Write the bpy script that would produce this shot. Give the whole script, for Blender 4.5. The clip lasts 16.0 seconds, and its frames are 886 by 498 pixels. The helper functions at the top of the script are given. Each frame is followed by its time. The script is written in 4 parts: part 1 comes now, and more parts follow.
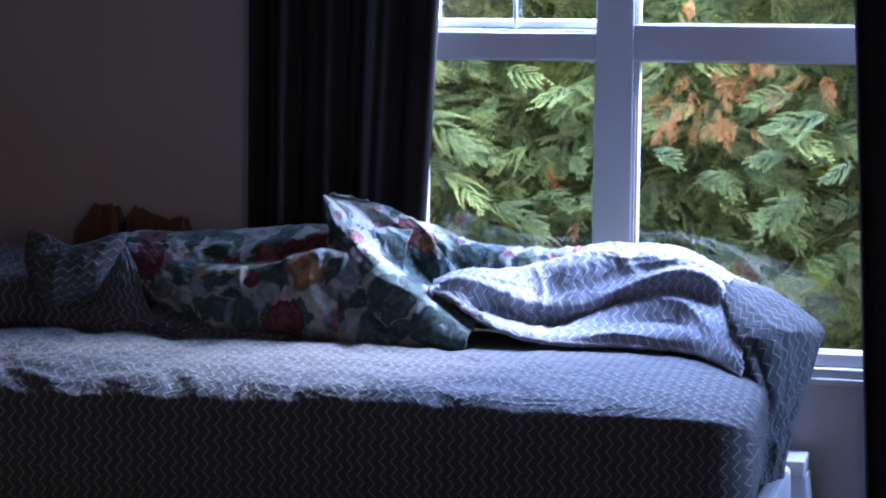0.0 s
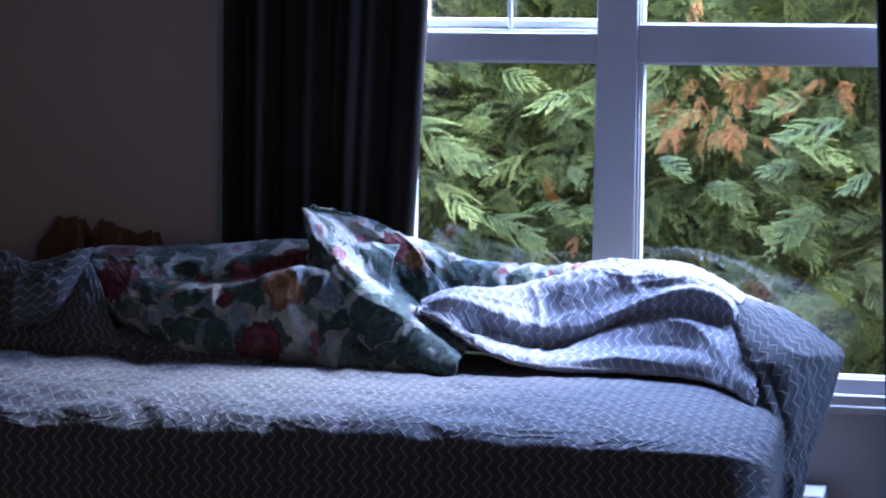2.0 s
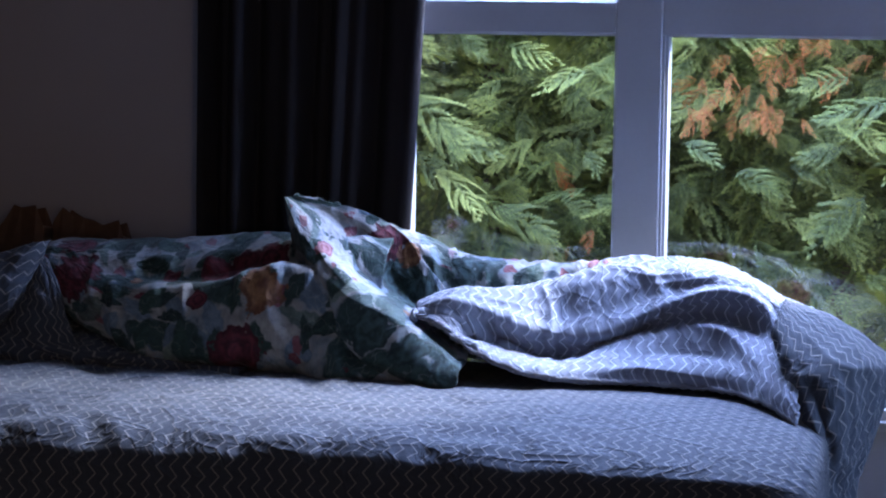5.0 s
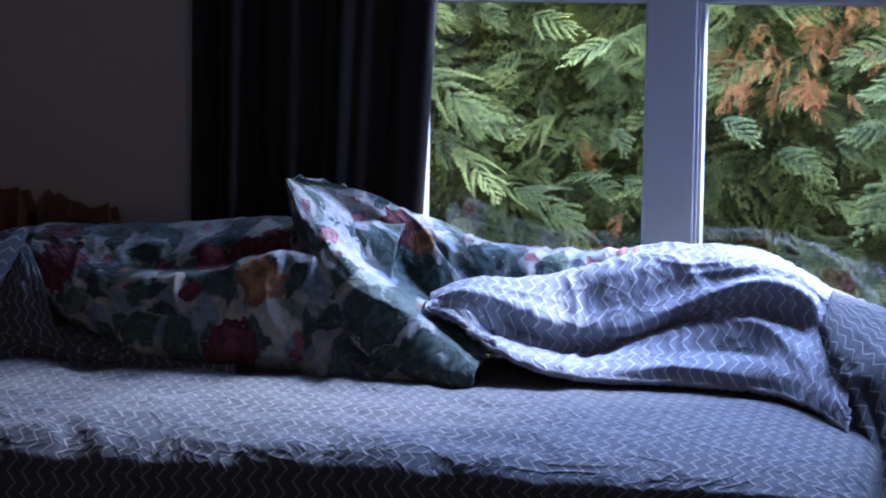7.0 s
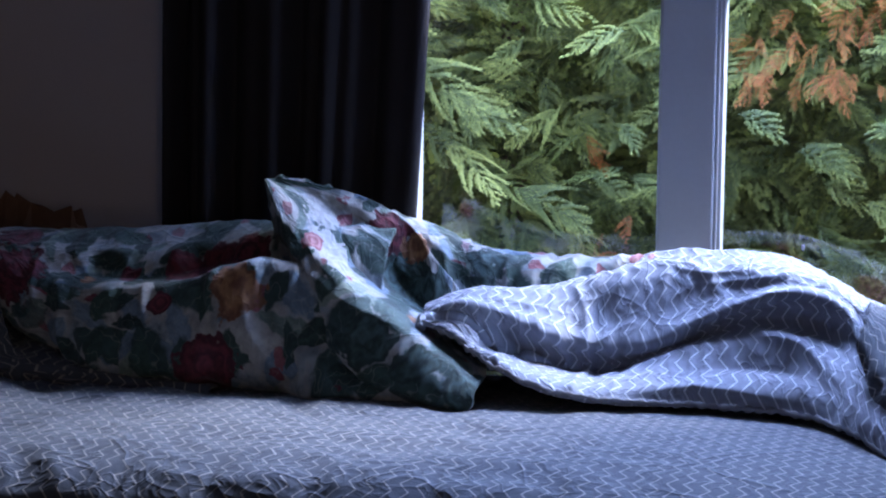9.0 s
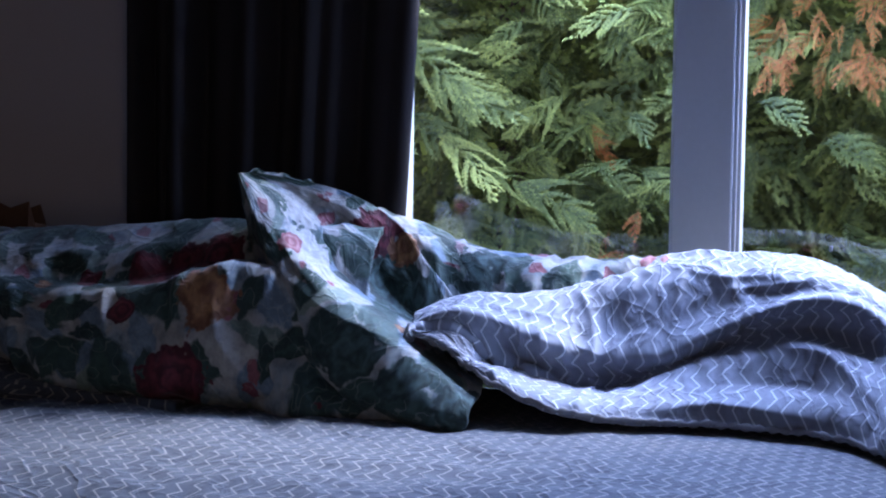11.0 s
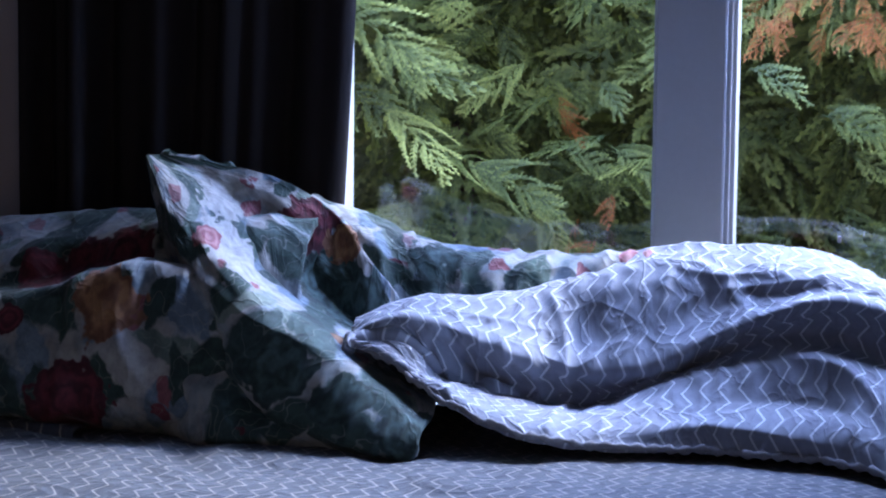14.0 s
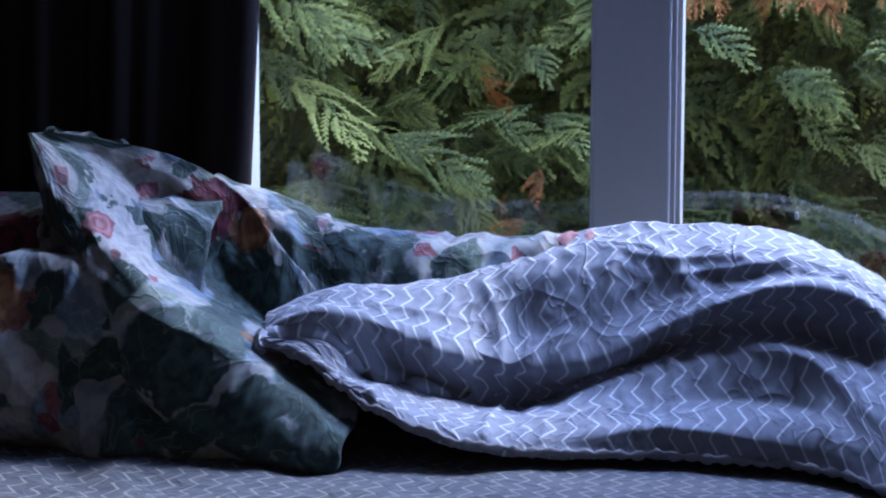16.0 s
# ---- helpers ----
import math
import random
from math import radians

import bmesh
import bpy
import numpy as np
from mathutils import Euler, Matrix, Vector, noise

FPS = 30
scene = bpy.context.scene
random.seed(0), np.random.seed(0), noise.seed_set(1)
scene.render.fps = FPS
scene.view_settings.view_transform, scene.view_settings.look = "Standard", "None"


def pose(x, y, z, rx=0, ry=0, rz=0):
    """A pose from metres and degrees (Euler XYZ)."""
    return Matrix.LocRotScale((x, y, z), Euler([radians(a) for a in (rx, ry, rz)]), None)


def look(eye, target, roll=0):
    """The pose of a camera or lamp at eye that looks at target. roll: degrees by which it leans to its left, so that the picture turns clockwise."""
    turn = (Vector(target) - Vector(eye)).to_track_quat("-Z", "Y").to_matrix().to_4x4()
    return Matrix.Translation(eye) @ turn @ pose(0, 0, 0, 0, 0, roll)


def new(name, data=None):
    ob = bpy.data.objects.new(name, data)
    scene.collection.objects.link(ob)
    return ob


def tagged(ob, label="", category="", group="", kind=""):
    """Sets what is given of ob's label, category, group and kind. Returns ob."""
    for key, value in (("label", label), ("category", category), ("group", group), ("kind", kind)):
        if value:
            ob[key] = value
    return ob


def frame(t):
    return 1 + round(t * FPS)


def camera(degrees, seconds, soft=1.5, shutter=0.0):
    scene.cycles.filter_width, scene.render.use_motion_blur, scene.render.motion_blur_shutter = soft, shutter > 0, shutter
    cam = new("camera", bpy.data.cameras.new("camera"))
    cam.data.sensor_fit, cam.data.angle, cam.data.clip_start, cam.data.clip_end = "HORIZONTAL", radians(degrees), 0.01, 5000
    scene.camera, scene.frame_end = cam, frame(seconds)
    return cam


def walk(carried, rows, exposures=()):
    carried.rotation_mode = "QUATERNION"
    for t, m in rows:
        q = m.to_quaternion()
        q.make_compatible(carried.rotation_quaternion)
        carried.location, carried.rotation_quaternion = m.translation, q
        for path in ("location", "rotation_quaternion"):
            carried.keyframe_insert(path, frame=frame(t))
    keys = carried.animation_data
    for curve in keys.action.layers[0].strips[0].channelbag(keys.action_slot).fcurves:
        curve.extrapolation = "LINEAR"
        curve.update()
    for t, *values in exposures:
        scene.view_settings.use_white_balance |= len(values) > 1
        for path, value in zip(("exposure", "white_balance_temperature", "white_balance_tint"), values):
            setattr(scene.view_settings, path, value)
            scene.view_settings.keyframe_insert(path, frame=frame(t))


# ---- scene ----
EXPOSURES = [(0.0, 1.68), (4.0, 1.37), (9.0, 1.12), (12.5, 1.05), (14.5, 0.95), (15.5, 0.85), (16.0, 0.42)]
cam = camera(22, 16.0, soft=2.15)
# seconds, x, y, z, yaw, pitch, lean
PATH = [
    (0, 1.1717, -6.4122, 1.4726, 14.160, -5.171, 0.619),
    (0.5, 1.1404, -6.2925, 1.4715, 14.062, -5.144, 0.647),
    (1, 1.1150, -6.1834, 1.4686, 14.014, -5.108, 0.649),
    (1.5, 1.0945, -6.0641, 1.4649, 14.044, -5.075, 0.646),
    (2, 1.0777, -5.9565, 1.4549, 14.082, -4.978, 0.635),
    (2.5, 1.0592, -5.8554, 1.4463, 14.075, -4.886, 0.658),
    (3, 1.0377, -5.7501, 1.4442, 14.049, -4.899, 0.674),
    (3.5, 1.0178, -5.6456, 1.4395, 14.047, -4.945, 0.708),
    (4, 0.9902, -5.5256, 1.4315, 14.105, -5.022, 0.751),
    (6.5, 0.8784, -4.9988, 1.4067, 14.840, -5.883, 0.799),
    (7, 0.8458, -4.8868, 1.4037, 14.880, -5.987, 0.780),
    (7.5, 0.8068, -4.7898, 1.4033, 14.758, -6.051, 0.754),
    (8, 0.7766, -4.6861, 1.3966, 14.686, -6.044, 0.743),
    (8.5, 0.7467, -4.5666, 1.3837, 14.644, -6.017, 0.720),
    (9, 0.7197, -4.4611, 1.3765, 14.602, -6.064, 0.722),
    (11.5, 0.6035, -3.9638, 1.3520, 14.518, -6.494, 0.772),
    (12, 0.5797, -3.8659, 1.3446, 14.457, -6.603, 0.766),
    (12.5, 0.5558, -3.7751, 1.3379, 14.356, -6.659, 0.738),
    (13, 0.5349, -3.6840, 1.3289, 14.193, -6.737, 0.678),
    (13.5, 0.5120, -3.5833, 1.3266, 13.811, -6.931, 0.622),
    (14, 0.4896, -3.4945, 1.3223, 13.323, -7.017, 0.544),
    (14.5, 0.4594, -3.4036, 1.3210, 12.659, -7.240, 0.483),
    (15, 0.4258, -3.3129, 1.3187, 11.941, -7.552, 0.380),
    (15.5, 0.3990, -3.2400, 1.3142, 11.215, -7.715, 0.237),
    (16, 0.3770, -3.1720, 1.3070, 10.610, -7.905, 0.087),
]
walk(cam, [(t, pose(x, y, z, 0, 0, yaw) @ pose(0, 0, 0, 90 + pitch, 0, 0) @ pose(0, 0, 0, 0, 0, lean)) for t, x, y, z, yaw, pitch, lean in PATH],
     exposures=EXPOSURES)

# ---- daylight ----
world = bpy.data.worlds.new("daylight")
scene.world = world
world.use_nodes = True
sky = world.node_tree.nodes.new("ShaderNodeTexSky")
sky.sky_type, sky.sun_disc = "NISHITA", False
SUN_HIGH, SUN_ROUND = radians(40), radians(54)
sky.sun_elevation, sky.sun_rotation = SUN_HIGH, SUN_ROUND
back = world.node_tree.nodes["Background"]
back.inputs["Strength"].default_value = 0.15
world.node_tree.links.new(sky.outputs["Color"], back.inputs["Color"])


def lamp(name, kind, energy, colour, place, **more):
    data = bpy.data.lights.new(name, kind)
    data.energy, data.color = energy, colour
    for key, value in more.items():
        if key == "angle":
            data.angle = value
        elif key == "size":
            data.shape, data.size, data.size_y = "RECTANGLE", value[0], value[1]
    ob = new(name, data)
    ob.matrix_world = place
    return ob


sun_way = Vector((math.sin(SUN_ROUND) * math.cos(SUN_HIGH), math.cos(SUN_ROUND) * math.cos(SUN_HIGH), math.sin(SUN_HIGH)))
lamp("sun", "SUN", 5.0, (0.80, 0.85, 1.0), look(sun_way * 20, (0, 0, 0)), angle=radians(12))
lamp("sky_through_upper_window", "AREA", 76.0, (0.37, 0.51, 1.0), look((0.28, 0.17, 1.84), (0.20, -0.45, 1.20)), size=(1.45, 0.46))
lamp("sky_through_side_window", "AREA", 9.0, (0.30, 0.48, 1.0), look((1.98, -0.42, 1.12), (0.4, -0.38, 0.72)), size=(0.34, 0.6))

# Added warm fill in an unseen side opening, lifting wall and mattress front.
lamp("light_from_doorway", "AREA", 10.0, (1.0, 0.74, 0.55), look((2.02, -6.3, 1.1), (0.0, -5.6, 1.0)), size=(0.85, 1.9))


# ---- materials ----
def material(name, rough=0.6, metal=0.0):
    m = bpy.data.materials.new(name)
    m.use_nodes = True
    b = m.node_tree.nodes["Principled BSDF"]
    b.inputs["Roughness"].default_value, b.inputs["Metallic"].default_value = rough, metal
    return m, m.node_tree, b


class Nodes:
    """Short calls for building a node tree."""

    def __init__(self, tree):
        self.t = tree

    def add(self, kind, **inputs):
        n = self.t.nodes.new(kind)
        for key, value in inputs.items():
            self.put(n.inputs[key.replace("_", " ")], value)
        return n

    def put(self, socket, value):
        if isinstance(value, bpy.types.NodeSocket):
            self.t.links.new(value, socket)
        else:
            socket.default_value = value

    def math(self, op, a, b=0.0, c=0.0, clamp=False):
        n = self.t.nodes.new("ShaderNodeMath")
        n.operation, n.use_clamp = op, clamp
        for i, v in enumerate((a, b, c)):
            self.put(n.inputs[i], v)
        return n.outputs[0]

    def mix(self, f, a, b):
        n = self.t.nodes.new("ShaderNodeMix")
        n.data_type = "RGBA"
        self.put(n.inputs[0], f)
        self.put(n.inputs[6], a)
        self.put(n.inputs[7], b)
        return n.outputs[2]

    def noise(self, where, scale, detail=3.0, rough=0.55):
        n = self.t.nodes.new("ShaderNodeTexNoise")
        self.put(n.inputs["Vector"], where)
        n.inputs["Scale"].default_value, n.inputs["Detail"].default_value, n.inputs["Roughness"].default_value = scale, detail, rough
        return n

    def ramp(self, f, *stops):
        n = self.t.nodes.new("ShaderNodeValToRGB")
        self.put(n.inputs[0], f)
        while len(n.color_ramp.elements) < len(stops):
            n.color_ramp.elements.new(0.5)
        for e, (p, c) in zip(n.color_ramp.elements, stops):
            e.position, e.color = p, (*c, 1.0)
        return n.outputs["Color"]

    def step(self, a, edge, soft):
        """0 below edge, 1 above, over a width of soft."""
        return self.math("MULTIPLY_ADD", a, 1 / soft, 0.5 - edge / soft, True)

    def bump(self, height, strength, distance, b):
        n = self.add("ShaderNodeBump", Strength=strength, Distance=distance, Height=height)
        self.t.links.new(n.outputs["Normal"], b.inputs["Normal"])


def rgb(r, g, b):
    return (r, g, b, 1.0)


def plain(name, colour, rough=0.6, grain=60.0, vary=0.12, relief=0.15, metal=0.0, big=2.5):
    m, t, b = material(name, rough, metal)
    n = Nodes(t)
    at = n.add("ShaderNodeTexCoord").outputs["Object"]
    fine, wide = n.noise(at, grain), n.noise(at, big)
    f = n.math("ADD", n.math("MULTIPLY", fine.outputs["Fac"], 0.5), n.math("MULTIPLY", wide.outputs["Fac"], 0.5))
    lo = tuple(c * (1 - vary) for c in colour)
    hi = tuple(min(1, c * (1 + vary)) for c in colour)
    t.links.new(n.ramp(f, (0.3, lo), (0.7, hi)), b.inputs["Base Color"])
    if relief:
        n.bump(fine.outputs["Fac"], relief, 0.002, b)
    return m


def weave(n, uv, b, strength=0.12):
    """Fine thread relief and small creases."""
    fine = n.noise(uv, 900.0, 1.0)
    crease = n.noise(uv, 22.0, 4.0, 0.6)
    total = n.math("ADD", n.math("MULTIPLY", fine.outputs["Fac"], 0.05), n.math("MULTIPLY", crease.outputs["Fac"], 0.6))
    for scale, weight in ((7.0, 0.8), (17.0, 0.35)):
        c = n.noise(uv, scale, 2.0, 0.5)
        c.inputs["Distortion"].default_value = 1.2
        sharp = n.math("SUBTRACT", 1.0, n.math("MULTIPLY", n.math("ABSOLUTE", n.math("SUBTRACT", c.outputs["Fac"], 0.5)), 9.0), 0.0, True)
        total = n.math("ADD", total, n.math("MULTIPLY", n.math("POWER", sharp, 2.0), weight))
    n.bump(total, strength, 0.0045, b)
    return crease.outputs["Fac"]


def chevron_cloth(name, ground, line):
    m, t, b = material(name, 0.85)
    n = Nodes(t)
    uv = n.add("ShaderNodeUVMap").outputs[0]
    crease = weave(n, uv, b, 0.75)
    sep = n.add("ShaderNodeSeparateXYZ", Vector=uv)
    u, v = sep.outputs[0], sep.outputs[1]
    wob = n.math("MULTIPLY", n.math("SUBTRACT", n.noise(uv, 9.0, 2.0).outputs["Fac"], 0.5), 0.012)
    zig = n.math("PINGPONG", n.math("ADD", v, wob), 0.0190)
    d = n.math("DIVIDE", n.math("ADD", u, n.math("ADD", n.math("MULTIPLY", zig, 0.85), wob)), 0.0275)
    off = n.math("ABSOLUTE", n.math("SUBTRACT", n.math("FRACT", d), 0.5))
    worn = n.math("MULTIPLY", n.noise(uv, 160.0, 2.0).outputs["Fac"], 0.05)
    mask = n.math("SUBTRACT", 1.0, n.step(n.math("ADD", off, worn), 0.085, 0.04))
    base = n.ramp(n.noise(uv, 60.0, 4.0).outputs["Fac"], (0.3, tuple(c * 0.88 for c in ground)), (0.7, tuple(c * 1.1 for c in ground)))
    t.links.new(n.mix(n.math("MULTIPLY", mask, 0.8), base, rgb(*line)), b.inputs["Base Color"])
    b.inputs["Sheen Weight"].default_value = 0.15
    return m


def floral_cloth(name, roses, offset):
    """White cotton printed with dark green and teal leaves and large crimson roses."""
    m, t, b = material(name, 0.8)
    n = Nodes(t)
    uv = n.add("ShaderNodeUVMap").outputs[0]
    weave(n, uv, b, 0.55)
    warp = n.add("ShaderNodeVectorMath")
    warp.operation = "MULTIPLY_ADD"
    t.links.new(n.noise(uv, 22.0, 2.0).outputs["Color"], warp.inputs[0])
    warp.inputs[1].default_value = (0.034, 0.034, 0)
    t.links.new(uv, warp.inputs[2])
    rag = n.add("ShaderNodeVectorMath")
    rag.operation = "MULTIPLY_ADD"
    t.links.new(n.noise(uv, 85.0, 3.0, 0.65).outputs["Color"], rag.inputs[0])
    rag.inputs[1].default_value = (0.011, 0.011, 0)
    t.links.new(warp.outputs[0], rag.inputs[2])
    at = rag.outputs[0]

    def leaves(scale, length, width, shift):
        sh = n.add("ShaderNodeVectorMath")
        sh.operation = "ADD"
        t.links.new(at, sh.inputs[0])
        sh.inputs[1].default_value = (shift, shift * 0.7, 0)
        vor = n.add("ShaderNodeTexVoronoi", Vector=sh.outputs[0], Scale=scale, Randomness=0.9)
        vor.voronoi_dimensions = "2D"
        loc = n.add("ShaderNodeVectorMath")
        loc.operation = "SUBTRACT"
        t.links.new(sh.outputs[0], loc.inputs[0])
        t.links.new(vor.outputs["Position"], loc.inputs[1])
        rnd = n.add("ShaderNodeSeparateColor", Color=vor.outputs["Color"])
        rot = n.add("ShaderNodeVectorRotate", Vector=loc.outputs[0], Angle=n.math("MULTIPLY", rnd.outputs[0], 6.28))
        rot.rotation_type = "Z_AXIS"
        xy = n.add("ShaderNodeSeparateXYZ", Vector=rot.outputs[0])
        x = n.math("DIVIDE", xy.outputs[0], length)
        y = n.math("DIVIDE", n.math("ABSOLUTE", n.math("ADD", xy.outputs[1], n.math("MULTIPLY", n.math("MULTIPLY", x, x), width * 0.5))), width)
        f = n.math("SUBTRACT", n.math("SUBTRACT", 1.0, n.math("MULTIPLY", x, x)), y)
        vein = n.math("ADD", n.math("MULTIPLY", n.step(y, 0.04, 0.08), 0.4), 0.6)
        return n.step(f, 0.0, 0.22), rnd, vein, f

    white = n.ramp(n.noise(uv, 14.0, 4.0, 0.6).outputs["Fac"], (0.32, (0.10, 0.14, 0.17)), (0.43, (0.27, 0.31, 0.33)), (0.52, (0.33, 0.325, 0.31)), (0.75, (0.45, 0.44, 0.41)))
    col = white
    brush = n.noise(uv, 70.0, 3.0, 0.65).outputs["Fac"]
    for scale, length, width, shift, dark, pale, share in (
            (11.0, 0.050, 0.022, offset + 0.31, (0.09, 0.14, 0.19), (0.24, 0.31, 0.37), 0.45),
            (9.0, 0.060, 0.014, offset + 1.17, (0.10, 0.15, 0.14), (0.28, 0.33, 0.26), 0.50),
            (16.0, 0.022, 0.012, offset + 5.93, (0.16, 0.03, 0.05), (0.36, 0.16, 0.17), 0.80),
            (7.5, 0.068, 0.034, offset + 2.63, (0.014, 0.038, 0.036), (0.08, 0.14, 0.13), 0.26),
            (9.5, 0.052, 0.026, offset + 4.41, (0.012, 0.032, 0.028), (0.06, 0.12, 0.095), 0.32),
            (13.0, 0.036, 0.015, offset + 7.77, (0.012, 0.030, 0.028), (0.05, 0.10, 0.09), 0.55)):
        mask, rnd, vein, f = leaves(scale, length, width, shift)
        tone = n.mix(n.math("MULTIPLY", n.math("ADD", n.math("MULTIPLY", rnd.outputs[1], 0.5), n.math("MULTIPLY", brush, 0.9), 0.0, True), vein), rgb(*pale), rgb(*dark))
        col = n.mix(n.math("MULTIPLY", mask, n.step(rnd.outputs[2], share, 0.02)), col, tone)
    # thin pale tendrils
    ten = n.noise(uv, 30.0, 1.0)
    line = n.math("SUBTRACT", 1.0, n.step(n.math("ABSOLUTE", n.math("SUBTRACT", ten.outputs["Fac"], 0.5)), 0.008, 0.008))
    col = n.mix(n.math("MULTIPLY", line, 0.25), col, rgb(0.42, 0.44, 0.38))
    petal = n.noise(uv, 34.0, 2.0)
    place = n.add("ShaderNodeTexCoord").outputs["Object"]
    jag = n.math("MULTIPLY", n.math("SUBTRACT", petal.outputs["Fac"], 0.5), 1.3)
    tints = {"red": ((0.050, 0.007, 0.014), (0.20, 0.032, 0.05)), "gold": ((0.15, 0.055, 0.03), (0.42, 0.22, 0.10)), "pink": ((0.26, 0.07, 0.09), (0.50, 0.26, 0.25)), "teal": ((0.008, 0.024, 0.022), (0.07, 0.13, 0.12)), "white": ((0.38, 0.375, 0.355), (0.50, 0.485, 0.455))}
    for rx, ry, rz, size, tint in roses:
        far = n.add("ShaderNodeVectorMath")
        far.operation = "DISTANCE"
        t.links.new(place, far.inputs[0])
        far.inputs[1].default_value = (rx, ry, rz)
        edge = n.math("ADD", n.math("DIVIDE", far.outputs["Value"], size), jag)
        mask = n.math("SUBTRACT", 1.0, n.step(edge, 0.95, 0.06))
        rings = n.math("ADD", n.math("MULTIPLY", n.math("SINE", n.math("MULTIPLY", edge, 13.0)), 0.3), n.math("MULTIPLY", brush, 0.9), 0.0, True)
        dark, pale = tints[tint]
        col = n.mix(mask, col, n.mix(rings, rgb(*dark), rgb(*pale)))
    wash = n.ramp(n.noise(uv, 48.0, 4.0, 0.65).outputs["Fac"], (0.32, (0.55, 0.56, 0.58)), (0.55, (0.92, 0.92, 0.92)), (0.75, (1.0, 1.0, 1.0)))
    mul = n.add("ShaderNodeMix")
    mul.data_type, mul.blend_type = "RGBA", "MULTIPLY"
    mul.inputs[0].default_value = 0.9
    t.links.new(col, mul.inputs[6])
    t.links.new(wash, mul.inputs[7])
    t.links.new(mul.outputs[2], b.inputs["Base Color"])
    b.inputs["Sheen Weight"].default_value = 0.1
    return m


def foliage(name, dark, mid, pale):
    m, t, b = material(name, 0.6)
    b.inputs["Specular IOR Level"].default_value = 0.2
    n = Nodes(t)
    rnd = n.add("ShaderNodeObjectInfo").outputs["Random"]
    isl = n.add("ShaderNodeNewGeometry").outputs["Random Per Island"]
    at = n.add("ShaderNodeTexCoord").outputs["Object"]
    f = n.math("ADD", n.math("MULTIPLY", rnd, 0.45), n.math("ADD", n.math("MULTIPLY", isl, 0.3), n.math("MULTIPLY", n.noise(at, 9.0).outputs["Fac"], 0.4)))
    young = n.add("ShaderNodeAttribute")
    young.attribute_name = "young"
    f = n.math("ADD", n.math("MULTIPLY", f, 0.8), n.math("MULTIPLY_ADD", young.outputs["Fac"], 0.42, -0.08))
    c = n.ramp(f, (0.25, dark), (0.55, mid), (0.9, pale))
    t.links.new(c, b.inputs["Base Color"])
    tr = n.add("ShaderNodeBsdfTranslucent", Color=c)
    mx = n.add("ShaderNodeMixShader", Fac=0.35)
    t.links.new(b.outputs[0], mx.inputs[1])
    t.links.new(tr.outputs[0], mx.inputs[2])
    t.links.new(mx.outputs[0], t.nodes["Material Output"].inputs["Surface"])
    return m


def glass(name):
    m, t, b = material(name)
    n = Nodes(t)
    clear = n.add("ShaderNodeBsdfTransparent", Color=rgb(0.93, 0.96, 0.95))
    gloss = n.add("ShaderNodeBsdfGlossy", Roughness=0.01)
    fr = n.add("ShaderNodeFresnel", IOR=1.5)
    mx = n.add("ShaderNodeMixShader", Fac=n.math("MULTIPLY", fr.outputs[0], 1.7, 0.0, True))
    t.links.new(clear.outputs[0], mx.inputs[1])
    t.links.new(gloss.outputs[0], mx.inputs[2])
    at = n.add("ShaderNodeTexCoord").outputs["Object"]
    film = n.math("MULTIPLY_ADD", n.noise(at, 3.5, 4.0, 0.6).outputs["Fac"], 0.0, 0.0)
    specks = n.step(n.noise(at, 130.0, 1.0).outputs["Fac"], 0.80, 0.04)
    dust = n.add("ShaderNodeBsdfTranslucent", Color=rgb(0.75, 0.75, 0.72))
    mx2 = n.add("ShaderNodeMixShader", Fac=n.math("MULTIPLY_ADD", specks, 0.02, film))
    t.links.new(mx.outputs[0], mx2.inputs[1])
    t.links.new(dust.outputs[0], mx2.inputs[2])
    t.links.new(mx2.outputs[0], t.nodes["Material Output"].inputs["Surface"])
    return m


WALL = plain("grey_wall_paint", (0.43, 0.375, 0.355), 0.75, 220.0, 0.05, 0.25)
# Unseen walls darkened to cut bounced light; ceiling and floor lowered too.
LOW_BOUNCE_WALL = plain("unseen_wall_darkened", (0.09, 0.075, 0.07), 0.75, 220.0, 0.05, 0.25)
CEILING = plain("ceiling_paint", (0.25, 0.235, 0.22), 0.8, 180.0, 0.04, 0.2)
FLOOR = plain("dark_carpet", (0.045, 0.037, 0.034), 0.95, 400.0, 0.3, 0.6)
WHITE = plain("white_frame_paint", (0.47, 0.48, 0.51), 0.38, 90.0, 0.04, 0.06)
METAL = plain("brushed_metal", (0.5, 0.5, 0.52), 0.35, 120.0, 0.1, 0.05, 0.9)
DARKMETAL = plain("dark_screw", (0.05, 0.05, 0.05), 0.5)
CURTAIN = plain("charcoal_curtain_cloth", (0.026, 0.022, 0.022), 0.85, 700.0, 0.25, 0.3)
CURTAIN.node_tree.nodes["Principled BSDF"].inputs["Specular IOR Level"].default_value = 0.15
WOOD = plain("painted_bed_rail", (0.55, 0.56, 0.6), 0.5, 70.0, 0.08, 0.1)
PAPER = plain("brown_paper", (0.13, 0.06, 0.028), 0.8, 40.0, 0.25, 0.4)
BARK = plain("reddish_bark", (0.09, 0.05, 0.03), 0.9, 60.0, 0.4, 0.8)
SOIL = plain("soil", (0.06, 0.05, 0.035), 0.95, 30.0, 0.4, 0.6)
FLOCK = plain("grey_plaster", (0.5, 0.5, 0.5), 0.8)
# Same cotton twice: light and shade are put into the two colours.
CHEVRON_SHADED = chevron_cloth("chevron_cotton_shaded", (0.048, 0.055, 0.068), (0.30, 0.275, 0.25))
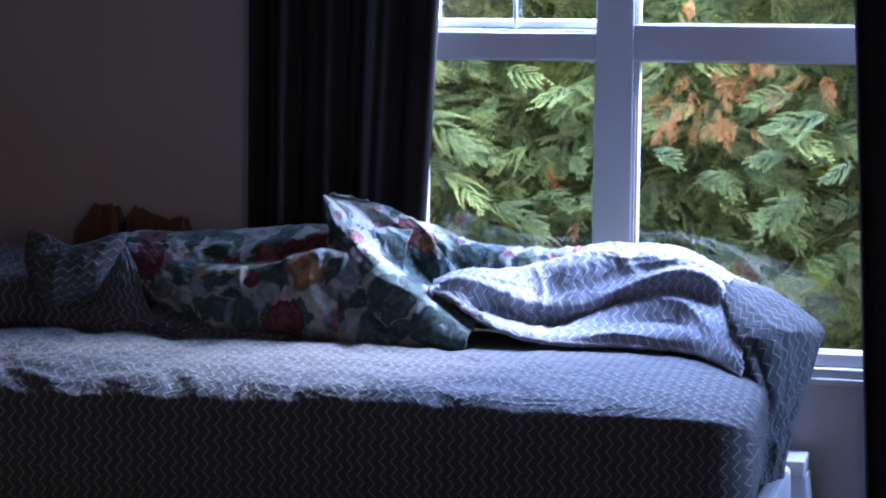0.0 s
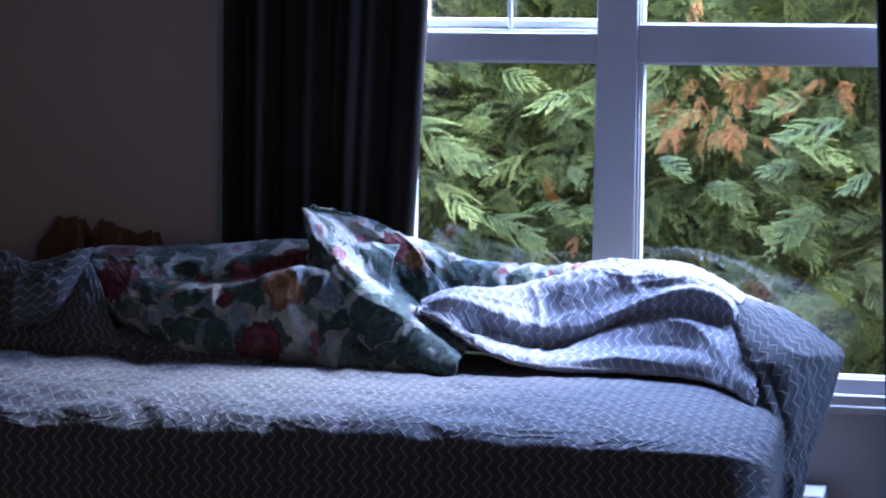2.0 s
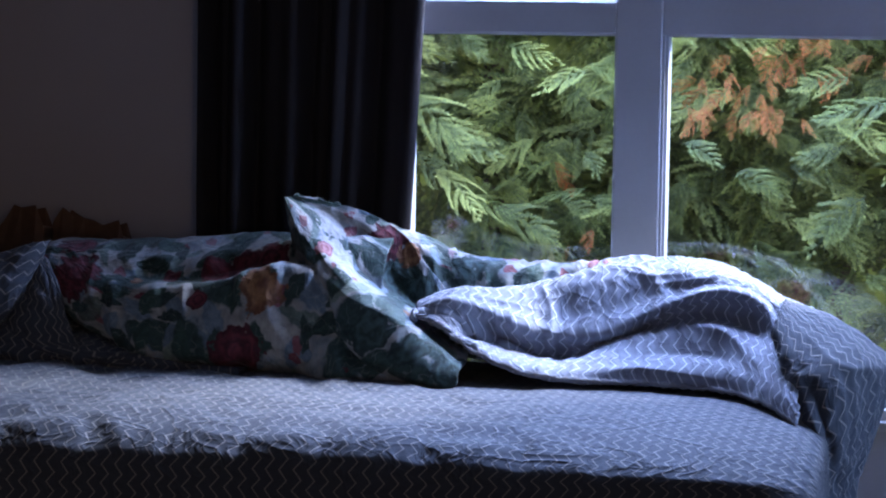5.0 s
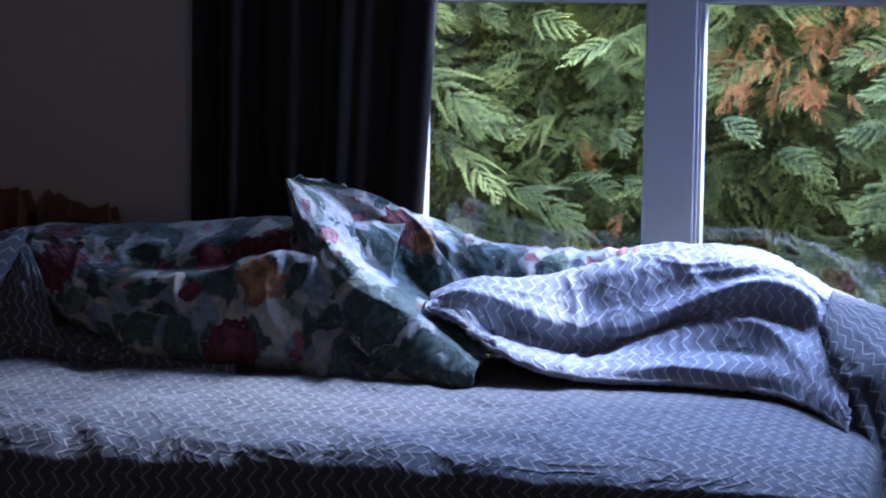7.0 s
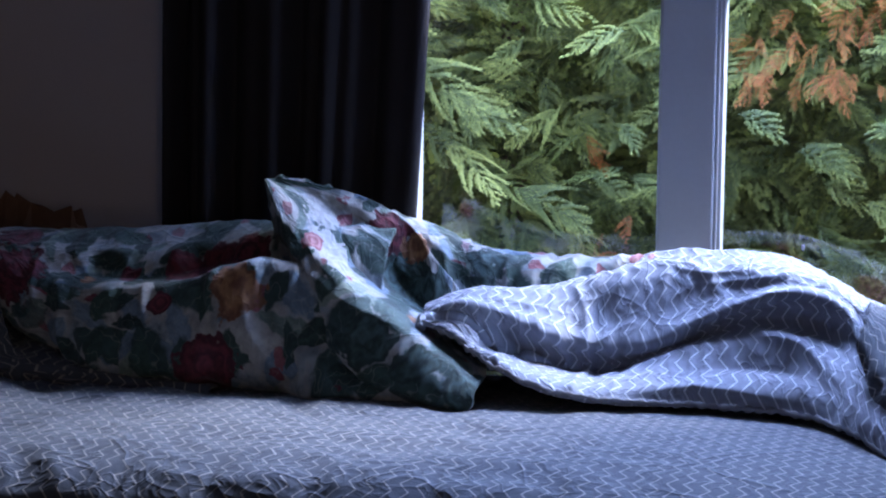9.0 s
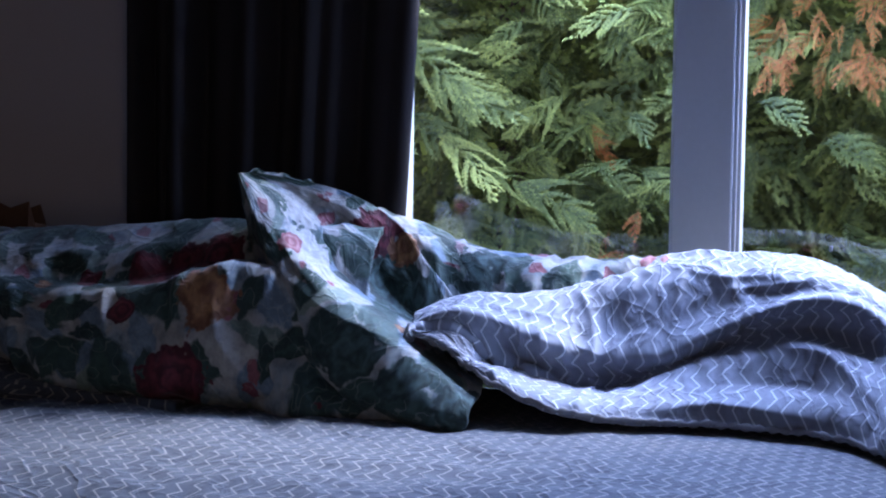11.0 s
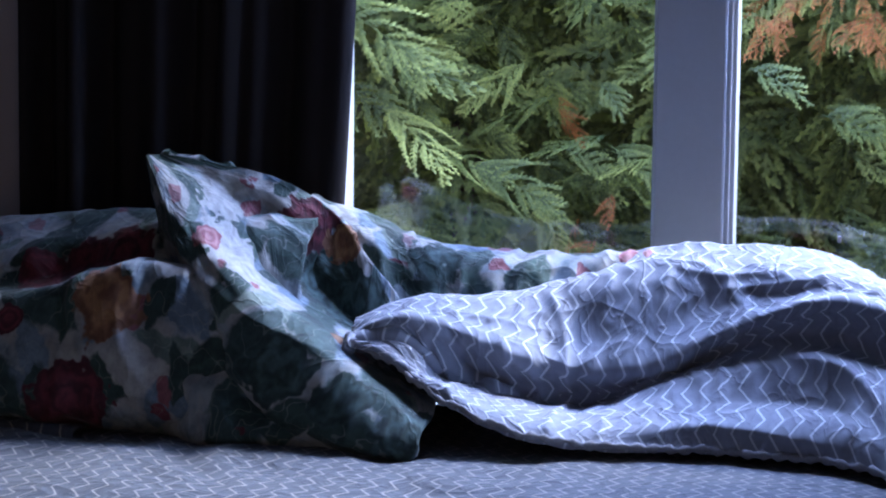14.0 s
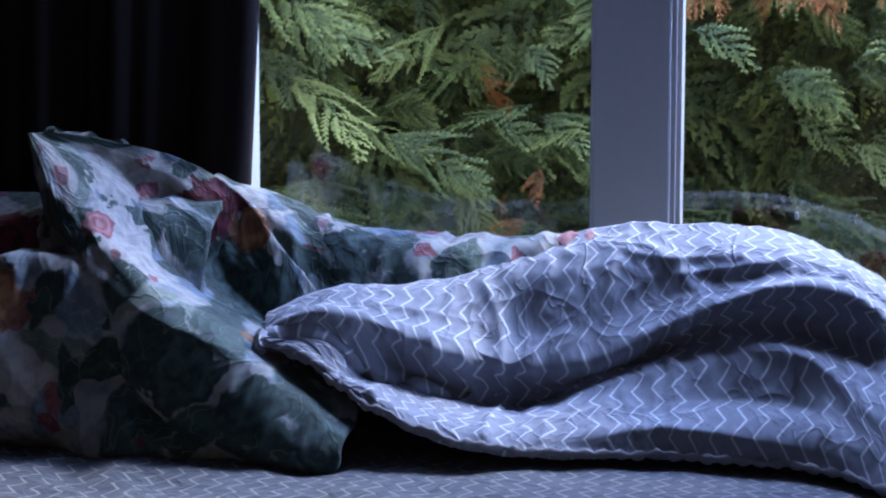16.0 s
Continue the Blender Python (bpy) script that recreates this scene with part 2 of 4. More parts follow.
CHEVRON_LIT = chevron_cloth("chevron_cotton_lit", (0.195, 0.210, 0.255), (0.58, 0.60, 0.65))
FOLIAGE = foliage("conifer_green", (0.024, 0.036, 0.010), (0.105, 0.125, 0.032), (0.29, 0.30, 0.075))
DEAD = foliage("dead_conifer_brown", (0.12, 0.032, 0.008), (0.28, 0.085, 0.020), (0.42, 0.155, 0.040))
GLASS = glass("window_glass")


# ---- building helpers ----
def link(name, mesh, mat, parent=None, label="", smooth=False):
    if mat and not mesh.materials:
        mesh.materials.append(mat)
    if smooth:
        mesh.polygons.foreach_set("use_smooth", [True] * len(mesh.polygons))
    ob = new(name, mesh)
    if parent:
        ob.parent = parent
    if label:
        ob["label"] = label
    return ob


def part(name, bm, mat, parent=None, label="", smooth=False):
    mesh = bpy.data.meshes.new(name)
    bm.to_mesh(mesh)
    bm.free()
    return link(name, mesh, mat, parent, label, smooth)


def box(x0, x1, y0, y1, z0, z1, bevel=0.0, bm=None):
    bm = bm or bmesh.new()
    v = bmesh.ops.create_cube(bm, size=1.0)["verts"]
    for p in v:
        p.co = ((x0 + x1) / 2 + p.co.x * (x1 - x0), (y0 + y1) / 2 + p.co.y * (y1 - y0), (z0 + z1) / 2 + p.co.z * (z1 - z0))
    if bevel:
        e = list({e for p in v for e in p.link_edges})
        bmesh.ops.bevel(bm, geom=e, offset=bevel, segments=2, affect="EDGES", profile=0.5)
    return bm


def empty(name, label, category, group="", kind=""):
    return tagged(new(name), label, category, group, kind)


def spline(keys, n):
    """n points on a smooth curve through the keys (rows of an array), evenly spread over the keys."""
    k = np.asarray(keys, float)
    p = np.concatenate([(2 * k[0] - k[1])[None], k, (2 * k[-1] - k[-2])[None]])
    s = np.linspace(0, len(k) - 1 - 1e-9, n)
    i = s.astype(int)
    f = (s - i).reshape(-1, *([1] * (k.ndim - 1)))
    a, b, c, d = p[i], p[i + 1], p[i + 2], p[i + 3]
    return 0.5 * (2 * b + (c - a) * f + (2 * a - 5 * b + 4 * c - d) * f ** 2 + (3 * b - a - 3 * c + d) * f ** 3)


def sheet(name, net, nu, nv, mat, parent, label="", folds=(), thick=0.008, uv_turn=False, uv_at=(0, 0), seed=0.0, creases=(), calm=0.0):
    """A cloth surface over a net of control rows (each a row of x, y, z), with folds and creases along its normal.
    folds: rows of (size, depth, stretch along u, stretch along v).
    creases: rows of (width, height, points): ridges (height above 0) or hollows along lines in x and z."""
    g = spline(np.array([spline(r, nu) for r in net]), nv)
    du, dv = np.gradient(g, axis=1), np.gradient(g, axis=0)
    nor = np.cross(du, dv)
    nor /= np.linalg.norm(nor, axis=2, keepdims=True) + 1e-9
    if nor[:, :, 1].mean() > 0 and abs(nor[:, :, 1].mean()) > abs(nor[:, :, 2].mean()):
        nor = -nor
    lu = np.concatenate([np.zeros((nv, 1)), np.cumsum(np.linalg.norm(np.diff(g, axis=1), axis=2), 1)], 1)
    lv = np.concatenate([np.zeros((1, nu)), np.cumsum(np.linalg.norm(np.diff(g, axis=0), axis=2), 0)], 0)
    um, vm = lu.mean(0), lv.mean(1)
    for size, depth, su, sv in folds:
        for j in range(nv):
            for i in range(nu):
                q = Vector((um[i] / size * su + seed, vm[j] / size * sv + seed * 1.7, seed))
                f = noise.noise(q + Vector((noise.noise(q * 0.6 + Vector((7, 3, 1))), noise.noise(q * 0.6), 0)) * 0.8)
                f = 1 - 2 * abs(f) * 1.4 if depth > 0 else f
                k = (1 - 0.6 * max(0.0, nor[j, i][2])) * (min(1.0, i / (calm * nu)) if calm else 1.0) * min(1.0, (j + 2) / (0.06 * nv))
                g[j, i] += nor[j, i] * abs(depth) * f * k
    for width, height, line in creases:
        pts = spline(line, 24)
        flat = g[:, :, [0, 2]]
        best = np.full((nv, nu), 9.0)
        fade = np.zeros((nv, nu))
        for k, (a, b) in enumerate(zip(pts, pts[1:])):
            d = b - a
            f = np.clip(((flat - a) @ d) / (d @ d + 1e-12), 0, 1)
            away = np.linalg.norm(flat - a - f[..., None] * d, axis=2)
            near = away < best
            best = np.where(near, away, best)
            fade = np.where(near, np.sin(math.pi * np.clip((k + f) / 23, 0.08, 0.92)), fade)
        front = (nor[:, :, 1] < 0.25)
        g += nor * (height * fade * np.exp(-(best / width) ** 1.3) * front * np.clip(np.arange(nv) / (0.10 * nv), 0, 1)[:, None])[..., None]
    verts = g.reshape(-1, 3)
    faces = [(j * nu + i, j * nu + i + 1, (j + 1) * nu + i + 1, (j + 1) * nu + i) for j in range(nv - 1) for i in range(nu - 1)]
    mesh = bpy.data.meshes.new(name)
    mesh.from_pydata(verts.tolist(), [], faces)
    layer = mesh.uv_layers.new(name="cloth")
    cu = np.broadcast_to(um, (nv, nu)).reshape(-1) + uv_at[0]
    cv = np.broadcast_to(vm[:, None], (nv, nu)).reshape(-1) + uv_at[1]
    idx = np.array(faces).reshape(-1)
    pair = (cv[idx], cu[idx]) if uv_turn else (cu[idx], cv[idx])
    layer.data.foreach_set("uv", np.stack(pair, 1).reshape(-1))
    ob = link(name, mesh, mat, parent, label, True)
    if thick:
        s = ob.modifiers.new("thickness", "SOLIDIFY")
        s.thickness, s.offset = thick, -1.0
    return ob


# ---- room ----
X0, X1, Y0, Z1 = -3.0, 1.95, -7.4, 2.45
WX0, WX1, WZ0, WZ1 = -0.543, 1.18, 0.545, 2.2
floor = tagged(part("floor", box(X0 - 0.15, X1 + 0.15, Y0 - 0.15, 0.15, -0.12, 0.0), FLOOR), "dark carpet floor of the bedroom", "floor", kind="structure")
ceiling = tagged(part("ceiling", box(X0 - 0.15, X1 + 0.15, Y0 - 0.15, 0.15, Z1, Z1 + 0.12), CEILING), "plain painted bedroom ceiling", "ceiling", kind="structure")
bm = box(X0, WX0, 0.0, 0.15, 0.0, Z1)
box(WX1, X1, 0.0, 0.15, 0.0, Z1, bm=bm)
box(WX0, WX1, 0.0, 0.15, 0.0, WZ0, bm=bm)
box(WX0, WX1, 0.0, 0.15, WZ1, Z1, bm=bm)
tagged(part("wall_north", bm, WALL), "grey painted wall with a wide window in it", "wall", kind="structure")
tagged(part("wall_west", box(X0 - 0.15, X0, Y0, 0.15, 0.0, Z1), LOW_BOUNCE_WALL), "unseen side wall darkened to cut bounced light", "wall", kind="structure")
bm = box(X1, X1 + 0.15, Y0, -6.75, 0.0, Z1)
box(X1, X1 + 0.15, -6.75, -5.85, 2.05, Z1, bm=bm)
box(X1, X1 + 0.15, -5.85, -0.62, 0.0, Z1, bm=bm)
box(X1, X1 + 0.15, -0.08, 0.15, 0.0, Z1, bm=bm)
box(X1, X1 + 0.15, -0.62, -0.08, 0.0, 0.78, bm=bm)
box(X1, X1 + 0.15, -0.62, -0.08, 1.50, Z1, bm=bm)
tagged(part("wall_east", bm, LOW_BOUNCE_WALL), "unseen side wall with an opening, darkened to cut bounced light", "wall", kind="structure")
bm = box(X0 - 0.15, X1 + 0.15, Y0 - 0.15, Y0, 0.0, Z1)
tagged(part("wall_south", bm, LOW_BOUNCE_WALL), "unseen wall behind, darkened to cut bounced light", "wall", kind="structure")

# ---- window ----
window = empty("window_1", "white painted window with a mullion, transom and open awning sash", "window", kind="structure")
part("mullion", box(-0.005, 0.105, 0.0, 0.07, 0.60, WZ1, 0.004), WHITE, window)
part("transom", box(WX0 + 0.02, -0.005, 0.002, 0.07, 1.428, 1.505, 0.004), WHITE, window)
part("transom", box(0.105, WX1, 0.002, 0.07, 1.428, 1.530, 0.004), WHITE, window)
part("jamb", box(WX0, WX0 + 0.03, -0.02, 0.10, 0.545, WZ1, 0.003), WHITE, window)
part("jamb", box(WX1 - 0.03, WX1, -0.02, 0.10, 0.545, WZ1, 0.003), WHITE, window)
part("head", box(WX0, WX1, -0.02, 0.10, WZ1 - 0.05, WZ1, 0.003), WHITE, window)
part("bottom_rail", box(WX0 + 0.03, WX1 - 0.03, -0.004, 0.075, 0.578, 0.617, 0.004), WHITE, window)
part("window_sill", box(WX0 + 0.005, WX1 - 0.005, -0.035, 0.075, 0.551, 0.578, 0.004), WHITE, window)
part("apron", box(WX0 - 0.04, WX1 + 0.04, -0.045, -0.001, 0.528, 0.551, 0.004), WHITE, window)

# White sheet added over the wall below the sill to brighten it.
part("panel", box(WX0 - 0.04, WX1 + 0.04, -0.014, -0.001, 0.10, 0.528, 0.002), WHITE, window, "white sheet added below the sill to brighten the wall")


def bead(x0, x1, z0, z1, y=0.03, w=0.004, first=0.004):
    """A glazing bead round a pane."""
    for a in ((x0, x0 + first, z0, z1), (x1 - w, x1, z0, z1), (x0 + first, x1 - w, z0, z0 + w), (x0 + first, x1 - w, z1 - w, z1)):
        part("glazing_bead", box(a[0], a[1], y - 0.016, y + 0.03, a[2], a[3], 0.0012), WHITE, window)
    if first > w:
        part("glazing_bead", box(x0, x0 + first * 0.5, y - 0.024, y - 0.016, z0, z1, 0.001), WHITE, window)
    p = part("pane", box(x0 + w * 0.5, x1 - w * 0.5, y + 0.010, y + 0.014, z0 + w * 0.5, z1 - w * 0.5), GLASS, window, "clear window glass")
    p.visible_shadow = False


bead(WX0 + 0.03, -0.005, 0.617, 1.428)
bead(0.105, WX1 - 0.03, 0.617, 1.428, first=0.014)
bead(0.105, WX1 - 0.03, 1.530, WZ1 - 0.05, first=0.012)
part("paint_speck", box(0.2775, 0.2830, 0.036, 0.0395, 0.909, 0.919, 0.001), WHITE, window, "white paint speck on the glass")
# the awning sash, pushed open at its foot
sash = empty("awning_sash", "white awning window sash standing ajar", "window sash", kind="structure")
sash.matrix_world = pose(0, 0.03, WZ1 - 0.05, 8, 0, 0)
SH = WZ1 - 0.05 - 1.515
for a in ((WX0 + 0.03, 0.030, -SH, -SH + 0.022), (WX0 + 0.03, 0.030, -0.03, 0.0), (0.008, 0.030, -SH, 0.0), (WX0 + 0.03, WX0 + 0.052, -SH, 0.0)):
    part("sash_rail", box(a[0], a[1], -0.02, 0.012, a[2], a[3], 0.003), WHITE, sash)
p = part("pane", box(WX0 + 0.05, 0.010, -0.006, -0.002, -SH + 0.02, -0.028), GLASS, sash)
p.visible_shadow = False
part("stay", box(-0.262, -0.250, -0.045, -0.028, -SH + 0.0, -0.25, 0.003), METAL, sash, "metal window stay")
part("screw", box(0.016, 0.022, -0.023, -0.019, -SH + 0.006, -SH + 0.012, 0.001), DARKMETAL, sash)
part("outer_sill", box(WX0 + 0.03, 0.0, 0.07, 0.16, 1.49, 1.515, 0.004), WHITE, window)

# ---- curtains ----


def curtain(x0, x1, y, pleats, seed, label, lean=0.0):
    nu, nv = 140, 40
    r = random.Random(seed)
    ph = [r.uniform(0, 6.28) for _ in range(4)]
    net = []
    for j in range(nv):
        z = 2.3 - j / (nv - 1) * 2.27
        row = []
        for i in range(nu):
            u = i / (nu - 1)
            a = u * pleats * 2 * math.pi
            x = x0 + (x1 - x0) * u + 0.012 * math.sin(a * 0.5 + ph[0]) + lean * (2.3 - z) * ((1 - u) if lean > 0 else u)
            dy = 0.026 * math.sin(a + 0.7 * math.sin(a * 0.37 + ph[1]) + 0.15 * math.sin(3 * z + ph[2])) + 0.012 * math.sin(2.3 * a + ph[3])
            row.append((x, y + dy, z))
        net.append(row)
    mesh = bpy.data.meshes.new("curtain")
    mesh.from_pydata([p for row in net for p in row], [], [(j * nu + i, j * nu + i + 1, (j + 1) * nu + i + 1, (j + 1) * nu + i) for j in range(nv - 1) for i in range(nu - 1)])
    ob = link("curtain", mesh, CURTAIN, None, "", True)
    s = ob.modifiers.new("thickness", "SOLIDIFY")
    s.thickness = 0.004
    return tagged(ob, label, "curtain", "bedroom curtains")


curtain(-1.01, -0.408, -0.12, 4, 3, "charcoal fabric curtain hanging in soft pleats beside the window", -0.052)
curtain(0.700, 1.3, -0.12, 4.5, 5, "charcoal fabric curtain drawn back at the window", 0.050)
rod = bmesh.new()
bmesh.ops.create_cone(rod, cap_ends=True, segments=16, radius1=0.012, radius2=0.012, depth=2.6, matrix=pose(0.15, -0.12, 2.31, 0, 90, 0))
tagged(part("curtain_rod", rod, METAL), "thin metal curtain rod above the window", "curtain rod")

# ---- bed ----
BX0, BX1, BY0, BY1, BZ0, BZ1 = -1.98, 0.56, -1.05, -0.07, 0.285, 0.652
bed = empty("bed_frame", "low pale painted wooden bed frame under a mattress", "bed frame")
part("side_rail", box(BX0, BX1, BY0 + 0.19, BY0 + 0.22, 0.16, 0.28, 0.006), WOOD, bed)
part("side_rail", box(BX0, BX1, BY1 - 0.05, BY1 - 0.02, 0.16, 0.28, 0.006), WOOD, bed)
part("foot_rail", box(BX1 - 0.012, BX1 + 0.035, BY0 + 0.27, BY1 - 0.02, 0.16, 0.330, 0.014), WOOD, bed)
for x in (BX0 + 0.06, BX1 - 0.06):
    for y in (BY0 + 0.23, BY1 - 0.09):
        part("leg", box(x - 0.03, x + 0.03, y - 0.03, y + 0.03, 0.0, 0.16, 0.005), WOOD, bed)
for i in range(11):
    x = BX0 + 0.1 + i * 0.22
    part("slat", box(x, x + 0.07, BY0 + 0.22, BY1 - 0.05, 0.262, 0.282, 0.002), WOOD, bed)


def mattress():
    """A soft-edged slab; the fitted sheet wraps it and puckers along the front edge."""
    nu, nv = 400, 100
    # from under the front, up the face, round the edge, over the top, down the back
    half = [(BY0 + 0.03, BZ0), (BY0, BZ0 + 0.04), (BY0 - 0.012, BZ0 + 0.13), (BY0, BZ1 - 0.098), (BY0 + 0.022, BZ1 - 0.056), (BY0 + 0.080, BZ1 - 0.027), (BY0 + 0.2, BZ1 - 0.010)]
    mid = [(BY0 + 0.42, BZ1), (BY1 - 0.3, BZ1)]
    far = [(BY1 - 0.06, BZ1 - 0.006), (BY1, BZ1 - 0.07), (BY1, BZ0 + 0.03)]
    c = spline([(0, *p) for p in half + mid + far], nv)
    lv = np.concatenate([[0], np.cumsum(np.linalg.norm(np.diff(c, axis=0), axis=1))])
    verts, uvs = [], []
    cy, cz = (BY0 + BY1) / 2, (BZ0 + BZ1) / 2
    for j in range(nv):
        for i in range(nu):
            x = BX0 + (BX1 - BX0) * i / (nu - 1)
            y, z = c[j][1], c[j][2]
            # round the foot end in plan
            e = max(0.0, x - (BX1 - 0.09)) / 0.09
            k = math.sqrt(max(0.0, 1 - e * e)) * 0.09 - 0.09 if e > 0 else 0.0
            y2 = cy + (y - cy) * (1 + k / 0.5)
            z2 = z + (k * 0.45 if z > cz else 0.0)
            top = max(0.0, min(1.0, (z - BZ1 + 0.108) / 0.08))
            edge = math.exp(-((y - BY0 - 0.03) / 0.055) ** 2) * top
            w = noise.noise(Vector((x * 7.0, 2.0 + y * 1.5, 0.3)))
            scal = abs(math.sin(x * 17.0 + 1.6 * noise.noise(Vector((x * 1.7, 0, 5))))) ** 0.6
            fade = max(0.0, min(1.0, (0.35 - x) / 0.5))
            z2 += edge * fade * (0.017 * scal - 0.013 + 0.005 * w)
            y2 += edge * fade * 0.006 * (1 - scal)
            z2 += top * (0.004 * noise.noise(Vector((x * 9, y * 9, 2))) + 0.010 * noise.noise(Vector((x * 2.4, y * 3, 9)))) * fade
            crum = max(0.0, min(1.0, (-0.75 - x) / 0.5)) * top
            z2 += crum * 0.013 * (1 - 2.4 * abs(noise.noise(Vector((x * 9, y * 17, 4)))))
            z2 += fade * top * 0.006 * (1 - 2.4 * abs(noise.noise(Vector((x * 11 + y * 6, y * 9, 8)))))
            y2 -= (1 - top) * 0.006 * noise.noise(Vector((x * 4, z * 5, 1)))
            # the front stands further out towards the head, and rolls over softly towards the foot
            y2 += (0.125 - 0.143 * (0.56 - x)) * max(0.0, min(1.0, (BY1 - y) / (BY1 - BY0)))
            soft = max(0.0, min(1.0, (x + 0.30) / 0.5))
            soft = soft * soft * (3 - 2 * soft)
            z2 -= top * soft * 0.030 * max(0.0, (-0.48 - y) / 0.57) ** 2
            z2 -= top * 0.028 * max(0.0, (x - 0.15) / 0.4) ** 2
            verts.append((x, y2, z2))
            uvs.append((x, lv[j]))
    faces = [(j * nu + i, j * nu + i + 1, (j + 1) * nu + i + 1, (j + 1) * nu + i) for j in range(nv - 1) for i in range(nu - 1)]
    # the foot end
    n0 = len(verts)
    verts += [(BX1 + 0.004, cy, cz), ]
    uvs.append((BX1 + 0.2, 0.2))
    faces += [(n0, (j + 1) * nu + nu - 1, j * nu + nu - 1) for j in range(nv - 1)]
    mesh = bpy.data.meshes.new("mattress")
    mesh.from_pydata(verts, [], faces)
    layer = mesh.uv_layers.new(name="cloth")
    idx = [k for f in faces for k in f]
    layer.data.foreach_set("uv", np.array([uvs[k] for k in idx]).reshape(-1))
    return mesh


bed_mattress = empty("mattress", "mattress in a grey chevron fitted sheet on a bed frame", "mattress")
link("fitted_sheet", mattress(), CHEVRON_SHADED, bed_mattress, "taut grey chevron cotton sheet", True)
part("core", box(BX0 + 0.01, BX1 - 0.1, BY0 + 0.19, BY1 - 0.03, BZ0 + 0.002, BZ1 - 0.11, 0.03), FLOCK, bed_mattress, "white foam core")

# ---- the crumpled duvet ----
# printed blooms: x, y, z of the middle, radius, tint
ROSES_BODY = [(-0.85, -0.39, 0.875, 0.046, "red"), (-0.79, -0.38, 0.890, 0.050, "red"), (-0.73, -0.37, 0.905, 0.048, "red"), (-0.758, -0.52, 0.71, 0.062, "red"), (-1.188, -0.43, 0.862, 0.066, "red"),
              (-1.22, -0.33, 0.918, 0.05, "red"), (-0.958, -0.42, 0.866, 0.028, "red"), (-0.861, -0.49, 0.82, 0.026, "red"), (-0.71, -0.48, 0.845, 0.055, "gold"), (-1.03, -0.44, 0.86, 0.02, "gold")]
# teal: leaf print and painted hollow shade; white: pale print and painted lit lip
ROSES_FLAP = [(-0.56, -0.40, 0.93, 0.055, "white"), (-0.53, -0.42, 0.87, 0.05, "white"), (-0.58, -0.33, 1.0, 0.05, "white"), (-0.45, -0.27, 0.86, 0.055, "teal"), (-0.40, -0.29, 0.83, 0.05, "teal"), (-0.50, -0.28, 0.90, 0.03, "teal"),
              (-0.45, -0.48, 0.76, 0.06, "teal"), (-0.36, -0.49, 0.72, 0.05, "teal"), (-0.25, -0.53, 0.69, 0.06, "teal"), (-0.30, -0.20, 0.87, 0.05, "teal"),
              (-0.477, -0.27, 0.946, 0.047, "red"), (-0.43, -0.26, 0.915, 0.030, "gold"), (-0.588, -0.42, 0.936, 0.026, "pink"), (-0.512, -0.45, 0.862, 0.018, "pink"), (-0.379, -0.43, 0.81, 0.020, "gold"),
              (-0.606, -0.45, 0.854, 0.026, "red"), (-0.486, -0.55, 0.69, 0.032, "red"), (0.0, -0.17, 0.895, 0.03, "pink"), (0.22, -0.11, 0.86, 0.05, "red"), (0.40, -0.12, 0.80, 0.05, "red"), (0.10, -0.12, 0.80, 0.04, "red")]
FLORAL = floral_cloth("rose_print_cotton", ROSES_BODY, 0.0)
FLORAL_FLAP = floral_cloth("rose_print_cotton_turned", ROSES_FLAP, 0.37)

duvet = empty("duvet", "rumpled duvet with rose print and grey chevron reverse", "duvet")


def rows(xs, *levels):
    """A net from shared x columns and levels of (y, z values) or (y values, z values)."""
    net = []
    for y, zs in levels:
        ys = y if isinstance(y, (list, tuple)) else [y] * len(xs)
        net.append([(x, b, z) for x, b, z in zip(xs, ys, zs)])
    return net


